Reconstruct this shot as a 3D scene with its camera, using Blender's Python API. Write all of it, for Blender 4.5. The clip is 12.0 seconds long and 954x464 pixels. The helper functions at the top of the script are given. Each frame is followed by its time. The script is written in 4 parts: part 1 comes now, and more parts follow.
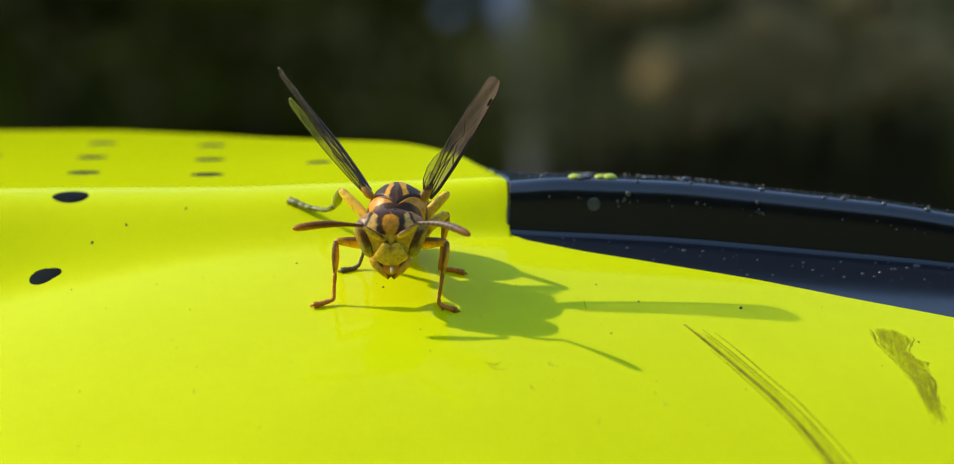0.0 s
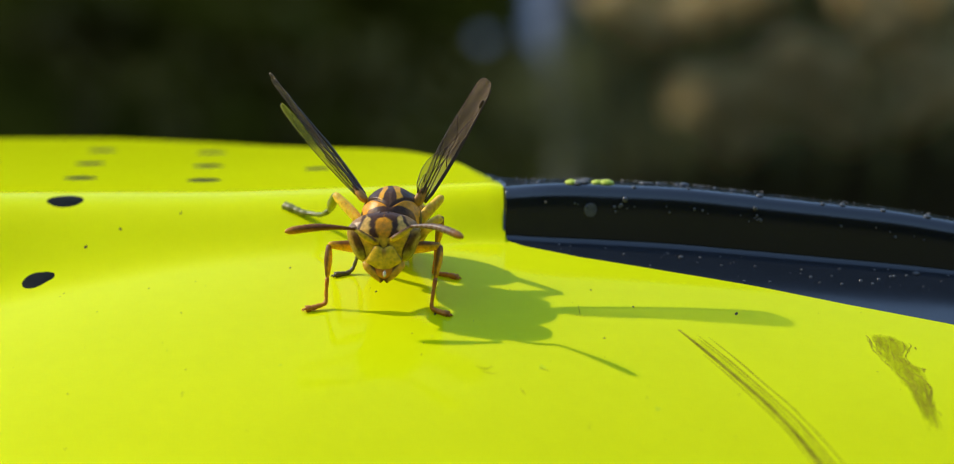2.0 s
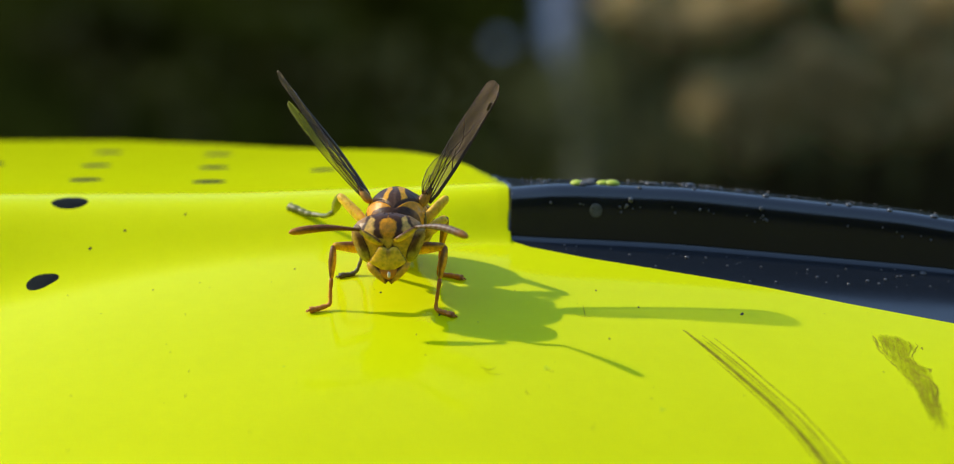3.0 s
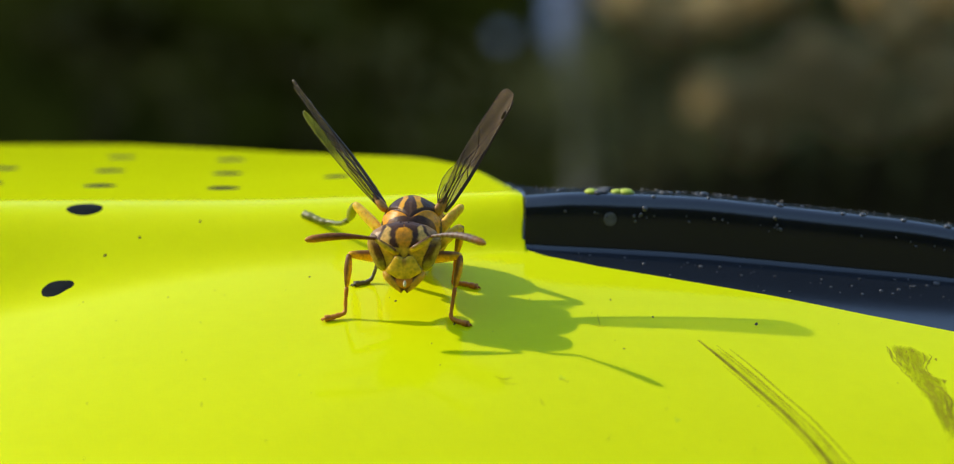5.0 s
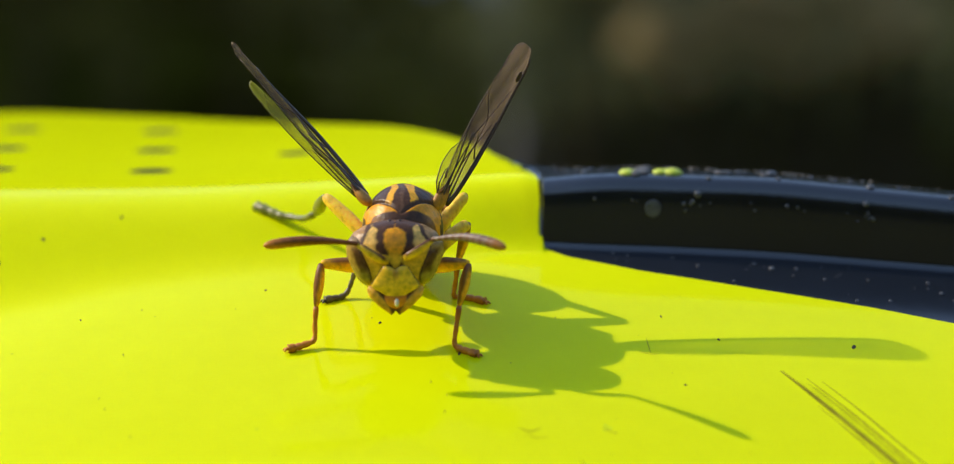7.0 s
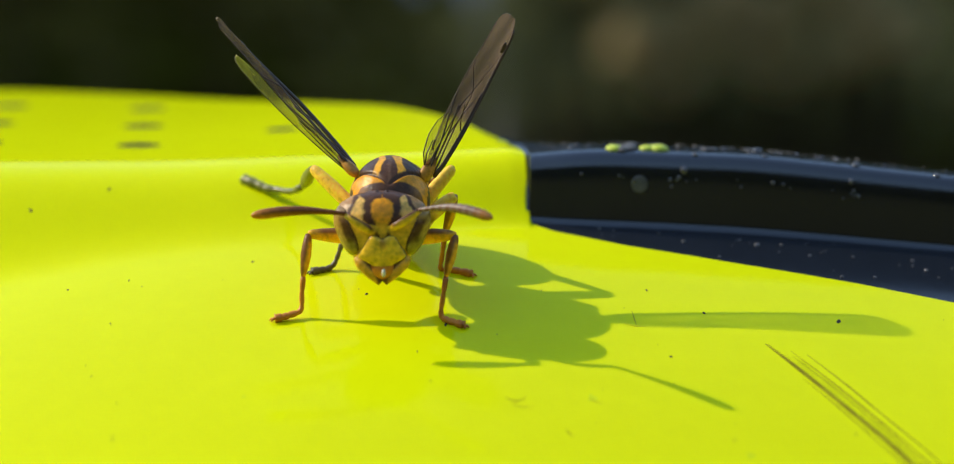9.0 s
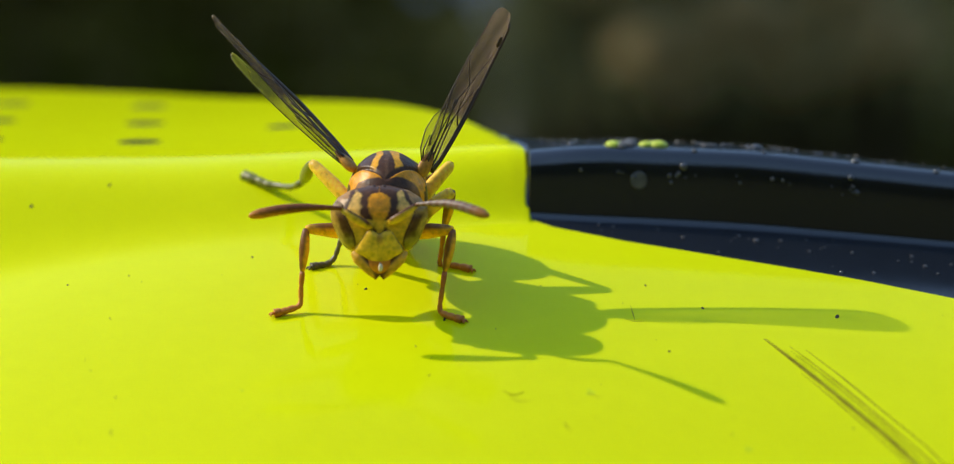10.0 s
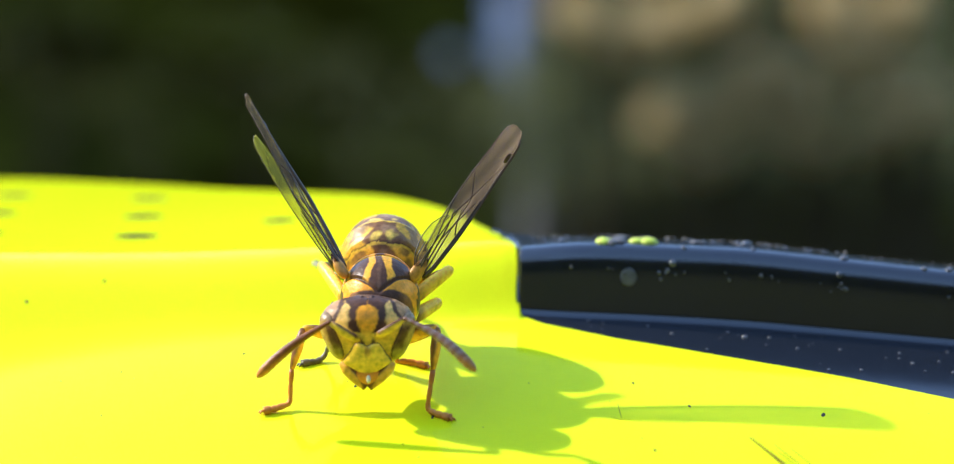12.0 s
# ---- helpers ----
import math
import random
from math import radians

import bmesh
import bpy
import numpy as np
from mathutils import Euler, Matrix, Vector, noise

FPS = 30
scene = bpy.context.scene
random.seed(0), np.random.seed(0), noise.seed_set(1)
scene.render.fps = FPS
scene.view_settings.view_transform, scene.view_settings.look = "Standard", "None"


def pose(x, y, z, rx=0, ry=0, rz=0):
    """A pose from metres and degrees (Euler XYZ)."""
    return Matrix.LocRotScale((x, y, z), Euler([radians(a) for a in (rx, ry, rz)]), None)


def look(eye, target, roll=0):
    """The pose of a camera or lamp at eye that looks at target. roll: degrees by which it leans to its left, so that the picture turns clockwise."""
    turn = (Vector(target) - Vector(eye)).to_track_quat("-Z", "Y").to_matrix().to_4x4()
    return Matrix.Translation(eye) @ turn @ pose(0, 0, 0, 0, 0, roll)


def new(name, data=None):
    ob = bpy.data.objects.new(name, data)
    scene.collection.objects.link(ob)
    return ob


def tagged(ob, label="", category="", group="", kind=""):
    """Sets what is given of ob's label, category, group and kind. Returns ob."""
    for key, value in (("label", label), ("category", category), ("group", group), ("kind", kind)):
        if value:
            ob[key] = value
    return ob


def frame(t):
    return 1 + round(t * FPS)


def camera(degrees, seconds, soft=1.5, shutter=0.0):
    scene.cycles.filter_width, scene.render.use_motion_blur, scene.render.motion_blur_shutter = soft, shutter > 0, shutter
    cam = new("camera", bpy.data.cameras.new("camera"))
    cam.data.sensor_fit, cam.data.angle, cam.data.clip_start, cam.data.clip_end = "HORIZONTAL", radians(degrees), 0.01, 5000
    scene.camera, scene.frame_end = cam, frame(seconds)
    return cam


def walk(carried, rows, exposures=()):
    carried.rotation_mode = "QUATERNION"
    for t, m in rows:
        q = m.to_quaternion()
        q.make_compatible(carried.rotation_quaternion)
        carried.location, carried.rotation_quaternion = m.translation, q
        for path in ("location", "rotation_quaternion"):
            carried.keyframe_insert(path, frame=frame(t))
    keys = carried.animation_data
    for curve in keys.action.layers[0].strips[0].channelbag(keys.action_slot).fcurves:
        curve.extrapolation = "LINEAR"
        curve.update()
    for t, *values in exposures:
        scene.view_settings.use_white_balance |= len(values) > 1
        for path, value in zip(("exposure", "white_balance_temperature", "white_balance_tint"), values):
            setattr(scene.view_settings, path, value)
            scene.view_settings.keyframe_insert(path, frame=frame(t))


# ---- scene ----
cam = camera(20.0, 12.0, soft=1.0)
MM = 0.001

# The cover leans a little, its far side higher; all that lies on it leans with it.
LEAN = Matrix.Translation((0, 0, 0.9)) @ pose(0, 0, 0, 7.0)


def eye(x, y, z, yaw, pitch, roll):
    return LEAN @ pose(x * MM, y * MM, z * MM, 90 - pitch, 0, -yaw) @ pose(0, 0, 0, 0, 0, roll)


PATH = [
    (0.0, 4.92, -137.91, 26.36, -0.10, 9.30, 0.06),
    (0.5, 5.29, -137.70, 26.93, -0.21, 9.23, 0.17),
    (1.0, 6.64, -137.63, 25.76, -0.06, 8.89, 0.22),
    (1.5, 7.31, -136.90, 25.28, -0.56, 8.85, 0.11),
    (2.0, 6.99, -137.11, 24.94, -0.82, 8.69, 0.15),
    (2.5, 7.61, -136.73, 24.65, -1.18, 8.60, -0.00),
    (3.0, 7.62, -136.70, 24.69, -1.18, 8.60, -0.03),
    (5.0, 6.89, -136.85, 25.53, -1.20, 8.74, 0.20),
    (5.1, 5.35, -137.27, 28.46, -1.16, 9.13, -0.45),
    (5.2, 4.96, -137.20, 29.30, -1.07, 8.84, -0.71),
    (5.3, 4.50, -136.19, 28.24, -1.03, 8.86, -0.46),
    (5.4, 4.15, -126.19, 27.09, -0.83, 8.94, -0.38),
    (5.5, 4.23, -108.47, 24.37, -0.84, 8.94, -0.53),
    (5.7, 3.63, -97.93, 22.59, -0.23, 8.64, -0.40),
    (6.0, 3.19, -94.11, 21.12, 0.46, 8.27, -0.33),
    (6.5, 3.20, -99.18, 21.77, 0.33, 9.52, -0.36),
    (7.0, 3.09, -103.30, 22.80, 0.29, 10.05, -0.30),
    (9.0, 2.90, -103.86, 21.53, 0.67, 9.92, 0.20),
    (9.5, 3.51, -103.85, 21.26, 0.48, 9.88, 0.04),
    (10.0, 3.29, -104.10, 21.09, 0.48, 9.77, 0.19),
    (10.2, 3.21, -104.45, 21.01, 0.46, 9.52, 0.60),
    (10.4, 3.57, -104.90, 21.67, 0.24, 9.03, 0.71),
    (10.5, 4.50, -105.17, 22.20, -0.15, 8.87, 0.28),
    (10.7, 4.34, -105.29, 21.89, -0.09, 8.14, 0.64),
    (11.0, 5.08, -105.41, 22.63, -0.26, 8.08, 0.22),
    (11.5, 4.97, -104.93, 22.36, -0.09, 8.15, 0.17),
    (12.0, 4.79, -104.85, 22.50, -0.09, 8.36, 0.18),
]
EXPOSE = [(0.0, 0.70, 6500, 10), (5.0, 0.70, 6500, 10), (5.5, 0.90, 6500, 10), (6.0, 1.20, 6400, 16), (6.5, 1.06, 6600, 16), (7.0, 0.82, 6700, 14), (9.0, 0.78, 6600, 11), (9.5, 0.80, 6500, 10),
          (10.0, 0.70, 6500, 10), (10.2, 0.66, 6500, 10), (10.6, 0.72, 6500, 10), (11.0, 0.90, 6500, 10), (11.25, 1.24, 6400, 11), (11.5, 1.54, 6050, 13), (12.0, 1.58, 5900, 15)]
walk(cam, [(t, eye(*p)) for t, *p in PATH], exposures=EXPOSE)

# ---- light ----
SUN_WAY = (LEAN.to_3x3() @ Vector((6.7, -1.85, -5.1))).normalized()
toward = -SUN_WAY
world = bpy.data.worlds.new("daylight")
scene.world = world
world.use_nodes = True
wn = world.node_tree.nodes
wsky = wn.new("ShaderNodeTexSky")
wsky.sky_type, wsky.sun_disc = "NISHITA", False
wsky.sun_elevation = math.asin(toward.z)
wsky.sun_rotation = math.atan2(toward.x, toward.y)
wn["Background"].inputs["Strength"].default_value = 0.15
wsky.air_density, wsky.dust_density, wsky.ozone_density = 1.4, 0.3, 2.3
world.node_tree.links.new(wsky.outputs["Color"], wn["Background"].inputs["Color"])
sun = new("sun", bpy.data.lights.new("sun", "SUN"))
sun.data.energy, sun.data.angle, sun.data.color = 2.05, radians(0.55), (1.0, 0.90, 0.70)
sun.matrix_world = look((-3, 1, 4), Vector((-3, 1, 4)) + SUN_WAY)


# ---- materials ----
def material(name):
    m = bpy.data.materials.new(name)
    m.use_nodes = True
    return m, m.node_tree.nodes, m.node_tree.links, m.node_tree.nodes["Principled BSDF"]


def mottled(name, dark, light, scale, rough=0.5, bump=0.0, metal=0.0, coat=0.0, rough_var=0.1, detail=6.0, fine=None, spec=0.5):
    """A base colour that wanders between two tones at two scales, with its own relief."""
    m, n, l, b = material(name)
    co = n.new("ShaderNodeTexCoord")
    big, small = n.new("ShaderNodeTexNoise"), n.new("ShaderNodeTexNoise")
    big.inputs["Scale"].default_value, big.inputs["Detail"].default_value = scale, detail
    small.inputs["Scale"].default_value, small.inputs["Detail"].default_value = fine or scale * 9, 3.0
    mixf = n.new("ShaderNodeMath")
    mixf.operation = "MULTIPLY_ADD"
    mixf.inputs[1].default_value = 0.35
    ramp = n.new("ShaderNodeValToRGB")
    ramp.color_ramp.elements[0].position, ramp.color_ramp.elements[1].position = 0.42, 0.9
    ramp.color_ramp.elements[0].color, ramp.color_ramp.elements[1].color = (*dark, 1), (*light, 1)
    l.new(co.outputs["Object"], big.inputs["Vector"])
    l.new(co.outputs["Object"], small.inputs["Vector"])
    l.new(small.outputs["Fac"], mixf.inputs[0])
    l.new(big.outputs["Fac"], mixf.inputs[2])
    l.new(mixf.outputs[0], ramp.inputs["Fac"])
    l.new(ramp.outputs["Color"], b.inputs["Base Color"])
    rr = n.new("ShaderNodeMapRange")
    rr.inputs["To Min"].default_value, rr.inputs["To Max"].default_value = max(0.02, rough - rough_var), rough + rough_var
    l.new(small.outputs["Fac"], rr.inputs["Value"])
    l.new(rr.outputs["Result"], b.inputs["Roughness"])
    b.inputs["Metallic"].default_value = metal
    b.inputs["Specular IOR Level"].default_value = spec
    b.inputs["Coat Weight"].default_value = coat
    if bump:
        bn = n.new("ShaderNodeBump")
        bn.inputs["Strength"].default_value, bn.inputs["Distance"].default_value = bump, 0.03 * MM
        l.new(small.outputs["Fac"], bn.inputs["Height"])
        l.new(bn.outputs["Normal"], b.inputs["Normal"])
    return m


M_YELLOW = mottled("fluorescent_yellow_coat", (0.74, 0.80, 0.002), (0.80, 0.86, 0.003), 60, rough=0.11, bump=0.02, rough_var=0.03, fine=900, spec=0.2)
M_YELLOW.node_tree.nodes["Principled BSDF"].inputs["IOR"].default_value = 1.18
M_BLACK = mottled("glossy_black_plastic", (0.005, 0.006, 0.009), (0.010, 0.012, 0.018), 90, rough=0.19, bump=0.06, rough_var=0.04, fine=1500, spec=1.0)
M_BLACK.node_tree.nodes["Principled BSDF"].inputs["IOR"].default_value = 1.52
M_DOT = mottled("black_print", (0.010, 0.012, 0.012), (0.022, 0.025, 0.025), 800, rough=0.6, bump=0.05, spec=0.02)
M_SCRATCH = mottled("scraped_coat", (0.19, 0.15, 0.005), (0.44, 0.42, 0.008), 900, rough=0.7, bump=0.3, spec=0.1)
M_RUB = mottled("rubbed_coat", (0.56, 0.66, 0.006), (0.72, 0.82, 0.006), 900, rough=0.5, bump=0.2, spec=0.08)
M_DIRT = mottled("dark_dirt", (0.02, 0.018, 0.012), (0.07, 0.06, 0.03), 2000, rough=0.8)
M_FLECK = mottled("yellow_paint_fleck", (0.45, 0.55, 0.02), (0.70, 0.80, 0.10), 1500, rough=0.5)
M_GREYFLECK = mottled("grey_scuffed_plastic", (0.05, 0.05, 0.048), (0.14, 0.135, 0.13), 1500, rough=0.6)
M_BLISTER = mottled("dried_drop_skin", (0.04, 0.04, 0.042), (0.10, 0.095, 0.09), 2500, rough=0.16, spec=1.0)
M_DUST = mottled("grey_dust", (0.05, 0.045, 0.036), (0.15, 0.135, 0.11), 1500, rough=0.8)
M_LEAF = mottled("dark_green_leaves", (0.012, 0.022, 0.008), (0.035, 0.055, 0.018), 2, rough=0.6, spec=0.02)
M_WOODS = mottled("far_woods", (0.018, 0.019, 0.003), (0.085, 0.080, 0.008), 0.9, rough=0.9, fine=3.0, spec=0.02)


def sunlit_leaf(name, dark, light):
    """Thin leaves that let part of the sun through."""
    m = mottled(name, dark, light, 3, rough=0.7, spec=0.05)
    n, l = m.node_tree.nodes, m.node_tree.links
    b = n["Principled BSDF"]
    tl, mx = n.new("ShaderNodeBsdfTranslucent"), n.new("ShaderNodeMixShader")
    l.new(b.inputs["Base Color"].links[0].from_socket, tl.inputs["Color"])
    mx.inputs["Fac"].default_value = 0.5
    l.new(b.outputs["BSDF"], mx.inputs[1])
    l.new(tl.outputs["BSDF"], mx.inputs[2])
    l.new(mx.outputs["Shader"], n["Material Output"].inputs["Surface"])
    return m


M_DRY = sunlit_leaf("dry_tan_leaves", (0.46, 0.36, 0.16), (0.78, 0.63, 0.32))
M_OLIVELEAF = sunlit_leaf("olive_leaves", (0.064, 0.078, 0.031), (0.160, 0.168, 0.071))
M_BARK = mottled("grey_bark", (0.10, 0.10, 0.105), (0.20, 0.20, 0.21), 6, rough=0.9, spec=0.02)
M_TWIG = mottled("brown_twig", (0.03, 0.024, 0.012), (0.06, 0.048, 0.025), 9, rough=0.9, spec=0.02)
M_GROUND = mottled("dry_grass_ground", (0.05, 0.06, 0.02), (0.12, 0.11, 0.05), 0.6, rough=0.95, spec=0.02)


# ---- mesh helpers (millimetres in, metres out) ----
def mesh_of(name, verts, faces, mat, smooth=True, colours=None):
    me = bpy.data.meshes.new(name)
    me.from_pydata([tuple(c * MM for c in v) for v in verts], [], faces)
    me.materials.append(mat)
    if smooth:
        me.polygons.foreach_set("use_smooth", [True] * len(me.polygons))
    if colours is not None:
        at = me.color_attributes.new("marking", "FLOAT_COLOR", "POINT")
        at.data.foreach_set("color", np.array([(*c, 1.0) for c in colours], dtype=np.float32).ravel())
    me.update()
    return me


def part(name, me, parent=None, label="", m=None):
    ob = new(name, me)
    if parent:
        ob.parent = parent
    if m is not None:
        ob.matrix_basis = m
    return tagged(ob, label) if label else ob


def ring_skin(rings, close=True):
    """Vertices and faces of a skin over rings of equal count, capped at both ends."""
    verts, faces, k = [], [], len(rings[0])
    for r in rings:
        verts += [tuple(p) for p in r]
    for i in range(len(rings) - 1):
        for j in range(k):
            a, b = i * k + j, i * k + (j + 1) % k
            faces.append((a, b, b + k, a + k))
    if close:
        faces.append(tuple(range(k - 1, -1, -1)))
        faces.append(tuple(range((len(rings) - 1) * k, len(rings) * k)))
    return verts, faces


def tube(points, radii, seg=12, flat=1.0, side=(1, 0, 0)):
    """A limb along points, one radius each; flat squeezes it across the side vector."""
    pts = [Vector(p) for p in points]
    rings = []
    for i, p in enumerate(pts):
        way = (pts[min(i + 1, len(pts) - 1)] - pts[max(i - 1, 0)]).normalized()
        u = way.cross(Vector(side))
        u = u.normalized() if u.length > 1e-4 else way.orthogonal().normalized()
        v = way.cross(u).normalized()
        rings.append([p + u * math.cos(a) * radii[i] + v * math.sin(a) * radii[i] * flat
                      for a in (2 * math.pi * j / seg for j in range(seg))])
    return ring_skin(rings)


def smooth_line(pts, radii, n):
    """More points along a bent line, by Catmull-Rom."""
    P = [Vector(p) for p in pts]
    P = [P[0] * 2 - P[1]] + P + [P[-1] * 2 - P[-2]]
    out, rad = [], []
    for i in range(1, len(P) - 2):
        for k in range(n):
            t = k / n
            a, b, c, d = P[i - 1], P[i], P[i + 1], P[i + 2]
            out.append(0.5 * ((2 * b) + (c - a) * t + (2 * a - 5 * b + 4 * c - d) * t * t + (3 * b - a - 3 * c + d) * t ** 3))
            rad.append(radii[i - 1] * (1 - t) + radii[i] * t)
    return out + [P[-2]], rad + [radii[-1]]


def join(*skins):
    verts, faces = [], []
    for v, f in skins:
        o = len(verts)
        verts += list(v)
        faces += [tuple(i + o for i in q) for q in f]
    return verts, faces


def ball(rx, ry, rz, nu=40, nv=24, shape=None):
    """An ellipsoid about the origin, poles up and down, reshaped by shape(x, y, z)."""
    rings = []
    for i in range(nv + 1):
        th = math.pi * (0.004 + 0.992 * i / nv)
        row = []
        for j in range(nu):
            ph = 2 * math.pi * j / nu
            p = (rx * math.sin(th) * math.cos(ph), ry * math.sin(th) * math.sin(ph), -rz * math.cos(th))
            row.append(shape(*p) if shape else p)
        rings.append(row)
    return ring_skin(rings)


def smoothstep(a, b, x):
    t = min(1.0, max(0.0, (x - a) / (b - a)))
    return t * t * (3 - 2 * t)


def between(x, table):
    xs, ys = zip(*table)
    return float(np.interp(x, xs, ys))


# ---- the moulded cover ----
FOOT = [(-60, 3), (-18, 6.3), (-9, 7.6), (0, 8.4), (4, 9.0), (5.5, 9.3), (8, 8.9), (16, 8.9), (28, 8.4), (60, 5.5)]
CREST = [(-60, 11), (-18, 13.5), (-9, 13.3), (0, 12.9), (5.5, 12.1), (8, 11.4), (16, 11.4), (28, 10.9), (60, 8)]
TOP = [(-60, 3.6), (-18, 4.0), (-9, 4.1), (0, 4.5), (5, 4.78), (9, 5.2), (16, 4.95), (28, 3.75), (60, -1.6)]
BACK = [(-60, 44), (-20, 42), (-12, 38), (0, 30), (3, 24), (5, 17), (6.2, 13.5), (8, 11.6), (16, 11.2), (28, 10.8), (60, 8)]


def soft_table(table):
    xs = np.linspace(-60, 60, 241)
    ys = np.interp(xs, *zip(*table))
    k = np.hanning(11)
    pad = np.concatenate([np.full(5, ys[0]), ys, np.full(5, ys[-1])])
    ys = np.convolve(pad, k / k.sum(), "valid")
    return lambda x: float(np.interp(x, xs, ys))


foot_at, crest_at, top_at, back_at = (soft_table(t) for t in (FOOT, CREST, TOP, BACK))


def wall(u):
    """A rim wall in section: a fillet below, upright, rounded over at the top."""
    if u < 0.22:
        return 0.10 * (1 - (1 - (u / 0.22) ** 2.0) ** 0.5)
    return 0.10 + 0.90 * (1 - ((1 - u) / 0.78) ** 4.6) ** (1 / 4.6)


def level(x, y):
    """Height of the cover over its base plane, in millimetres."""
    ax, bow = abs(x), 0.0048 if x < 0 else 0.0020
    dome = -bow * ax * ax if ax < 18 else -bow * (324 + 36 * (ax - 18))
    yy = min(y, 25)
    low = 0.27 * yy - 0.004 * yy * yy + dome
    high = top_at(x) - 0.0006 * max(0, y - 20) ** 2
    deep = crest_at(x) - foot_at(x)
    # the step is a long soft curve under the coat and a wall under the black rim
    steep = smoothstep(6.41, 6.47, x)
    v = min(1.0, max(0.0, (y - foot_at(x) + 0.30 * deep) / (1.46 * deep)))
    s = v * v * v * (10 - 15 * v + 6 * v * v)
    if steep > 0:
        s = s * (1 - steep) + wall(min(1.0, max(0.0, (y - foot_at(x)) / 2.0))) * steep
    z = low * (1 - s) + high * s
    over = x - side_at(y)
    z -= 0.13 * s * smoothstep(-0.7, 0.0, over) * smoothstep(0.07, 0.01, over)
    past = max(0.0, y - back_at(x))
    return z - min(past * past * 0.09, past * 1.2)


def edge_at(x):
    """Far edge of the yellow coat to the right of its corner."""
    return between(x, [(6.4, 9.4), (6.7, 9.05), (7.5, 8.4), (10.5, 7.1), (15, 5.8), (19.8, 4.6), (24.5, 3.1), (29.5, 1.7), (40, -2), (60, -9)])


def side_at(y):
    """Right-hand edge of the yellow coat behind its corner, where it bends away over the crest."""
    return between(y, [(-40, 6.4), (9.4, 6.4), (11.5, 6.35), (13, 6.1), (15, 5.7), (18, 5.0), (22, 4.4), (60, 2.0)])


def lifted(x, y, off):
    """The place off millimetres out of the cover's skin at (x, y)."""
    h = 0.04
    n = Vector((level(x - h, y) - level(x + h, y), level(x, y - h) - level(x, y + h), 2 * h)).normalized()
    return (x + n.x * off, y + n.y * off, level(x, y) + n.z * off)


# rows across the cover, close together at the rim
YS = [-34 + 0.44 * i for i in range(96)] + [8.2 + 0.055 * i for i in range(104)] + [13.95 + 0.45 * i for i in range(108)]
YS = sorted(YS + [9.828 + 0.006 * i for i in range(22)])


def in_coat(x, y, margin):
    return x < side_at(y) - margin and (y < 60) if x < 6.4 else y < edge_at(x) - margin


def build_cover():
    xs = [-60 + 0.5 * i for i in range(132)] + [6, 6.1, 6.2, 6.3] + [6.38 + 0.015 * i for i in range(8)] + [6.6 + 0.1 * i for i in range(14)] + [8 + 0.5 * i for i in range(105)]
    verts, faces = [], []
    n, rows = len(xs), len(YS)
    for x in xs:
        along = max(-1.5, foot_at(x) - 9.4) if x > 6.4 else 0.0
        for y in (v + along for v in YS):
            verts.append(lifted(x, y, -0.35 if in_coat(x, y, 0.8) else 0.0))
    for i in range(n - 1):
        for k in range(rows - 1):
            p = i * rows + k
            faces.append((p, p + rows, p + rows + 1, p + 1))
    # skirt down to the ground
    rim = [i * rows for i in range(n)] + [(n - 1) * rows + k for k in range(1, rows)] + \
          [i * rows + rows - 1 for i in range(n - 2, -1, -1)] + [k for k in range(rows - 2, 0, -1)]
    start = len(verts)
    for i in rim:
        verts.append((verts[i][0], verts[i][1], -894 - 0.12 * verts[i][1]))
    for a in range(len(rim)):
        b = (a + 1) % len(rim)
        faces.append((rim[b], rim[a], start + a, start + b))
    cover = new("bin_lid", mesh_of("bin_lid", verts, faces, M_BLACK))
    cover.matrix_world = LEAN
    tagged(cover, "glossy black moulded plastic lid with a fluorescent yellow coat", "lid")

    verts, faces, cols = [], [], 190
    ys = [y for y in YS if -33 < y < 60]
    for y in ys:
        for i in range(cols + 1):
            x = -59 + (side_at(y) + 59) * (1 - (1 - i / cols) ** 1.3)
            verts.append(lifted(x, y, 0.06))
    for k in range(len(ys) - 1):
        for i in range(cols):
            p = k * (cols + 1) + i
            faces.append((p, p + 1, p + cols + 2, p + cols + 1))
    right, quads, rows = [], [], 120
    cx = [6.4 + 0.15 * i for i in range(20)] + [9.4 + 0.5 * i for i in range(101)]
    for x in cx:
        for k in range(rows + 1):
            right.append(lifted(x, -33 + (edge_at(x) + 33) * (1 - (1 - k / rows) ** 1.5), 0.06))
    for i in range(len(cx) - 1):
        for k in range(rows):
            p = i * (rows + 1) + k
            quads.append((p, p + rows + 1, p + rows + 2, p + 1))
    part("yellow_coat", mesh_of("yellow_coat", *join((verts, faces), (right, quads)), M_YELLOW), cover, "fluorescent yellow-green glossy coat")
    return cover


